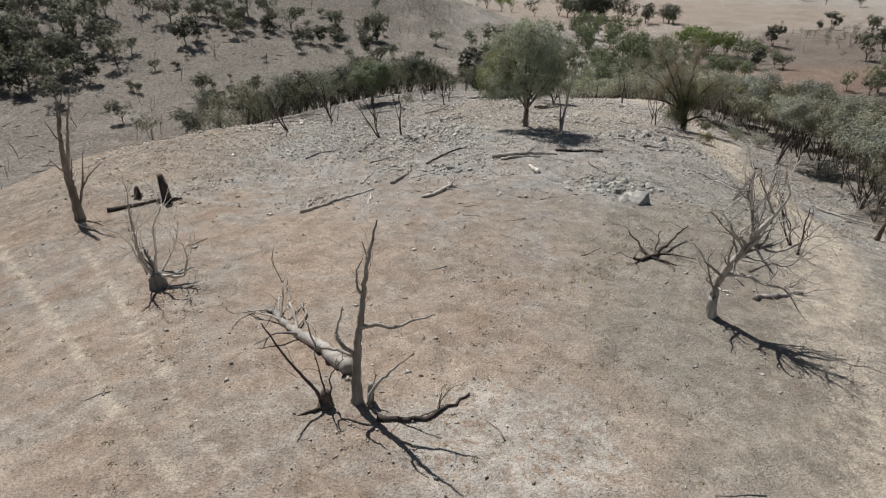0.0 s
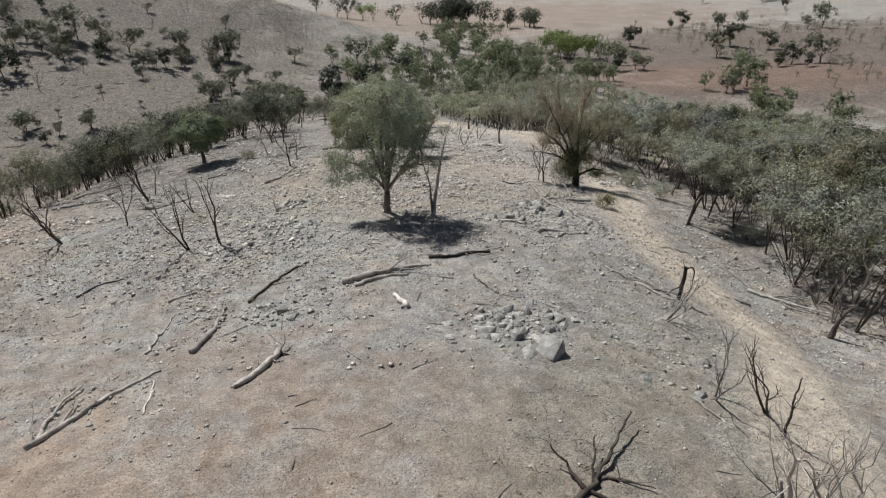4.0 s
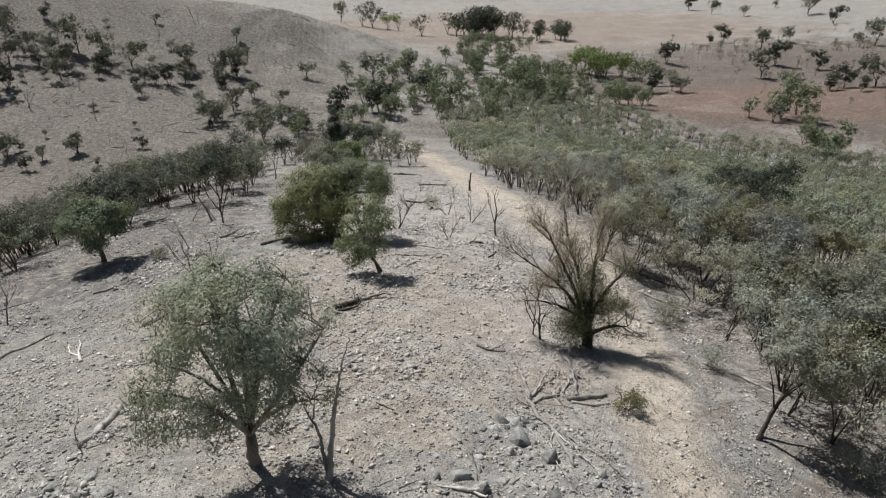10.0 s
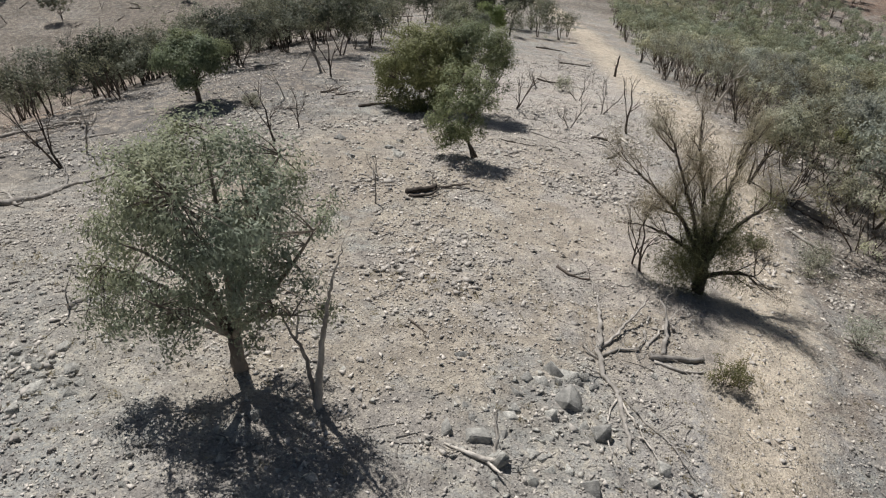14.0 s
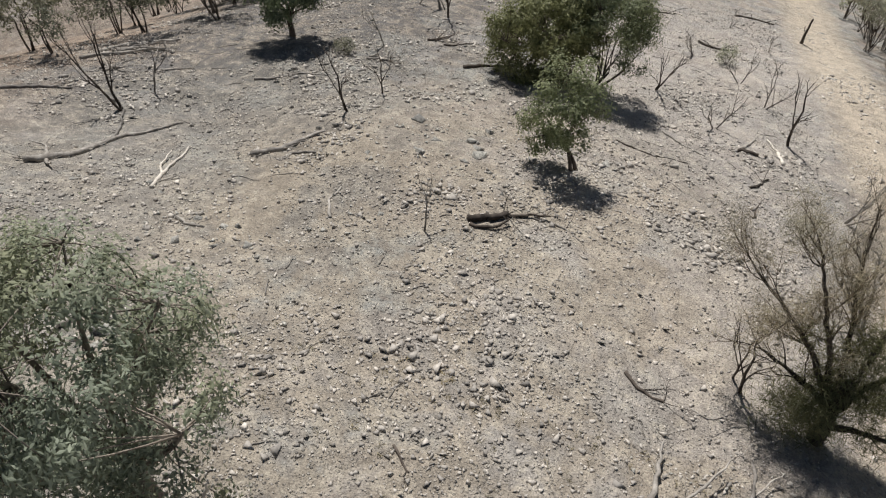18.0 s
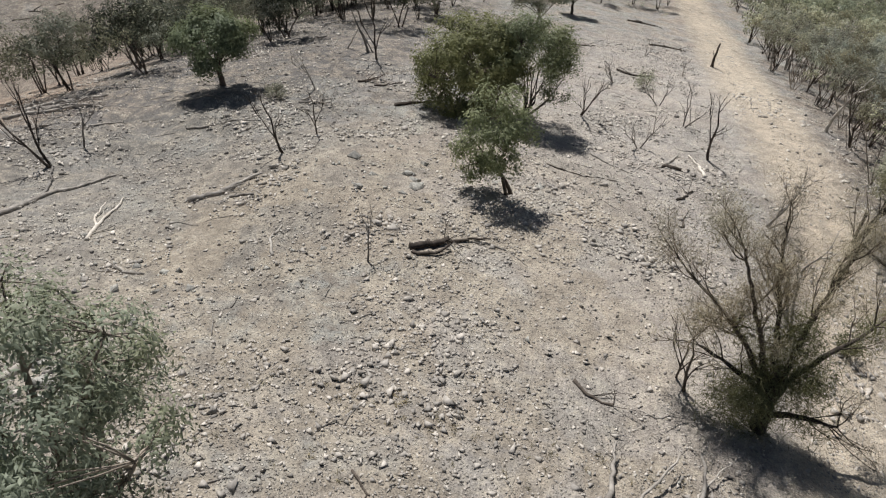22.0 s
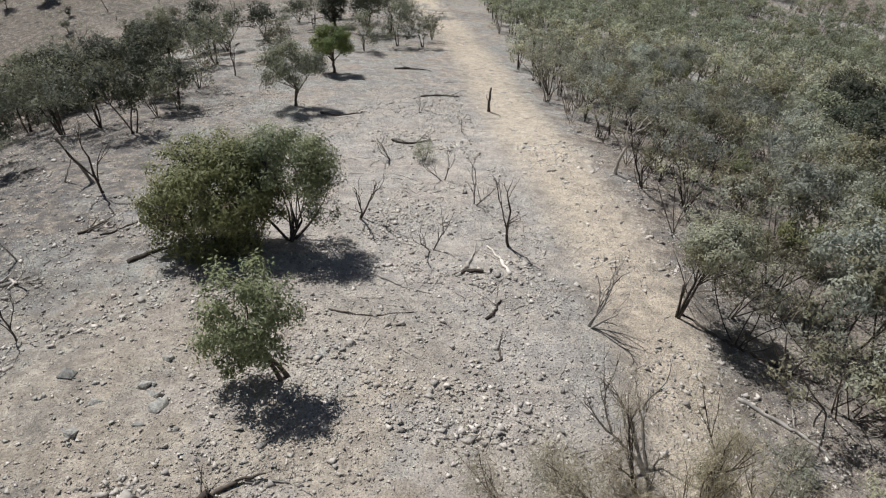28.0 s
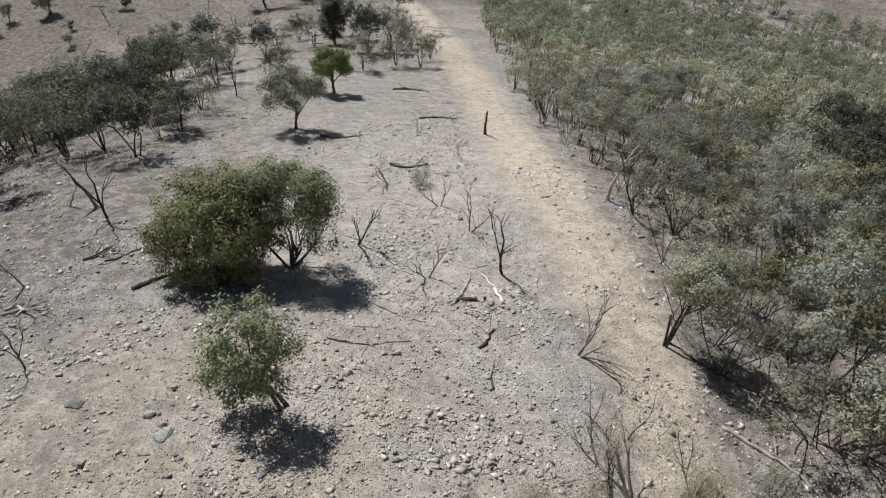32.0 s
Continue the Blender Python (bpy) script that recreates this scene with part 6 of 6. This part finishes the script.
HILL2 = ((-115, 382, 0.8), (-126, 369, 1.6), (-116, 337, 1.7), (-110, 316, 1.3), (-93, 263, 1.1), (-72, 263, 0.9), (-110, 229, 1.3), (-133, 284, 1.5), (-156, 253, 1.9), (-153, 270, 2.2), (-158, 302, 2.2), (-157, 319, 1.9), (-178, 311, 2.2), (-126, 332, 1.9), (-178, 290, 2.3), (-184, 331, 1.6), (-162, 334, 1.2), (-151, 276, 2.0), (-192, 325, 1.6), (-113, 311, 1.8), (-86, 191, 1.4), (-141, 339, 1.2))
HILL3 = ((272, 503, 1.7), (359, 735, 2.0), (361, 692, 1.9), (379, 666, 1.3), (443, 721, 1.2), (197, 427, 1.9), (164, 348, 1.3), (154, 349, 1.5), (166, 343, 1.0), (216, 337, 1.9), (174, 281, 1.0), (225, 376, 2.0), (338, 455, 1.2), (411, 585, 2.2), (266, 345, 2.2), (266, 390, 1.6), (252, 348, 2.0), (428, 645, 2.2), (276, 463, 1.8), (312, 492, 1.8), (353, 460, 2.2), (247, 330, 1.1), (252, 407, 1.9), (239, 341, 1.7), (254, 487, 1.1))
hx, hy = rng.uniform(-200, 10, 500), rng.uniform(170, 430, 500)
tagged(part("hill_sticks", join([tube(np.column_stack([x + np.array([-0.5, 0, 0.5]) * q * math.cos(a), y + np.array([-0.5, 0.05, 0.5]) * q * math.sin(a), surface(x + np.array([-0.5, 0, 0.5]) * q * math.cos(a), y + np.array([-0.5, 0.05, 0.5]) * q * math.sin(a)) + 0.1]), (0.12, 0.1, 0.04), 4) for x, y, a, q in zip(hx, hy, rng.uniform(0, 6.28, 500), rng.uniform(1.5, 5.0, 500))]), M_CHAR), "dead fallen timber strewn over the far hillside", "fallen timber", kind="stuff")
FAR = "scattered trees across the valley"
protos = [scrub_proto(85, 8.0, (M_CHAR, M_SHADE), 2, "dull green scattered tree on the far slope", FAR, 70, 15, (0.46, 0.32), 0.42, 0.2, 0.16, "hill_tree", 0.36, 0.2, 0.3, 0.15, 0.95),
          scrub_proto(86, 8.0, (M_CHAR, M_SHADE), 2, "grey-green scattered tree on the far slope", FAR, 70, 15, (0.46, 0.32), 0.42, 0.2, 0.16, "hill_tree", 0.36, 0.2, 0.3, 0.15, 0.95),
          scrub_proto(87, 7.4, (M_CHAR, M_DARK), 3, "thin grey tree on the far slope", FAR, 70, 15, (0.46, 0.32), 0.42, 0.2, 0.12, "hill_tree", 0.36, 0.2, 0.3, 0.15, 0.95)]
more = []
scrub = [(rng.uniform(200, 420), rng.uniform(290, 540)) for _ in range(60)] + [(rng.uniform(225, 460), rng.uniform(285, 470)) for _ in range(230)]
st, cr, own = wood_stuff(scrub, rng, 26, 2.6, 6.4)
w = tagged(new("hill_scrub"), "scattered dull green scrub over the far red slope", "scrub", kind="stuff")
part("trunk", st, M_BARK, w)
set_tone(part("crown", cr, M_SHADE, w), own)
for _ in range(24):
    more.append((rng.uniform(-260, -130), rng.uniform(240, 420), rng.uniform(1.0, 1.8)))
for _ in range(64):
    more.append((rng.normal(-182, 20), rng.normal(278, 26), rng.uniform(1.3, 2.1)))
for cx, cy in ((-68, 336), (-55, 350), (-36, 352), (-38, 306), (-21, 301), (-95, 344), (-85, 350), (-8, 292)):
    for k in range(4):
        more.append((cx + rng.normal(0, 3) + 1.2 * k, cy - 5 * k + rng.normal(0, 2), rng.uniform(0.7, 1.2)))
for _ in range(30):
    more.append((rng.uniform(-120, -20), rng.uniform(240, 400), rng.uniform(0.3, 0.7)))
spread_copies(protos, HILL + HILL2 + HILL3 + tuple(more), rng, 0.85, 1.1)
CREEK = "tall green trees along the creek"
protos = [scrub_proto(88, 11.0, (M_BARK, M_OLIVE), 2, "tall green tree along the creek line", CREEK, 90, 11, (0.6, 0.4), 0.42, 0.2, 0.2, "creek_tree", 0.36, 0.2, 0.3, 0.16, 0.8),
          scrub_proto(89, 12.0, (M_BARK, M_OLIVE), 2, "leafy green tree in the valley", CREEK, 90, 11, (0.6, 0.4), 0.42, 0.2, 0.2, "creek_tree", 0.36, 0.2, 0.3, 0.16, 0.8)]
creek = []
for cx, cy, spx, spy, k in ((60, 350, 14, 16, 18), (38, 345, 10, 18, 12), (88, 345, 14, 18, 20), (82, 400, 12, 14, 14), (108, 335, 14, 12, 16), (128, 315, 10, 8, 10), (106, 385, 10, 14, 10), (95, 450, 12, 20, 10), (110, 500, 12, 12, 8), (172, 372, 8, 6, 5), (178, 285, 6, 5, 5), (168, 250, 6, 8, 6), (175, 225, 10, 8, 6)):
    creek += [(rng.normal(cx, spx), rng.normal(cy, spy), rng.uniform(0.65, 1.1)) for _ in range(k)]
creek += [(rng.normal(30, 9), rng.normal(318, 16), rng.uniform(0.5, 0.9)) for _ in range(14)] + [(rng.normal(8, 7), rng.normal(272, 10), rng.uniform(0.4, 0.7)) for _ in range(9)]
spread_copies(protos, creek, rng)
spread_copies([scrub_proto(94, 13.0, (M_BARK, M_LUSH), 2, "lush bright green tree in the valley", CREEK, 90, 11, (0.6, 0.4), 0.42, 0.2, 0.2, "creek_tree", 0.36, 0.2, 0.3, 0.16, 0.8)], [(rng.normal(142, 10), rng.normal(392, 8), rng.uniform(0.8, 1.25)) for _ in range(17)] + [(50, 640, 1.3), (58, 632, 1.2)], rng)
spread_copies([scrub_proto(93, 13.0, (M_BARK, M_DARK), 2, "tall dark green tree in the valley", CREEK, 90, 11, (0.6, 0.4), 0.42, 0.2, 0.25, "creek_tree", 0.36, 0.2, 0.3, 0.16, 0.8)], [(rng.normal(116, 16), rng.normal(566, 10), rng.uniform(1.2, 1.7)) for _ in range(22)] + [(rng.normal(157, 9), rng.normal(532, 6), rng.uniform(0.9, 1.3)) for _ in range(9)] + [(38, 650, 1.5), (30, 660, 1.3)], rng)
protos = [dead_proto(46, 7.0, M_CHAR, 1, 2), dead_proto(47, 6.0, M_DEAD, 2, 2)]
spread_copies(protos, [(rng.uniform(-180, 0), rng.uniform(180, 420)) for _ in range(90)] + [(rng.uniform(180, 330), rng.uniform(270, 480)) for _ in range(30)], rng)


put(line_tree("dead_gum", "pale leaning dead stem at the edge of the wood", [
    ([(0, 0, -0.3), (0.1, 0, 1.4), (0.5, 0, 2.8), (0.9, 0, 4.2), (1.6, 0, 5.8)], 0.16, 0.04),
    ([(0.5, 0, 2.8), (0.3, 0.2, 4.0), (0.35, 0.3, 5.0)], 0.08, 0.02),
    ([(0.9, 0, 4.2), (1.6, 0.2, 4.6), (2.0, 0.3, 5.2)], 0.06, 0.02)], M_PALE, 37, 0.5), 38.7, 118.8, -0.25)
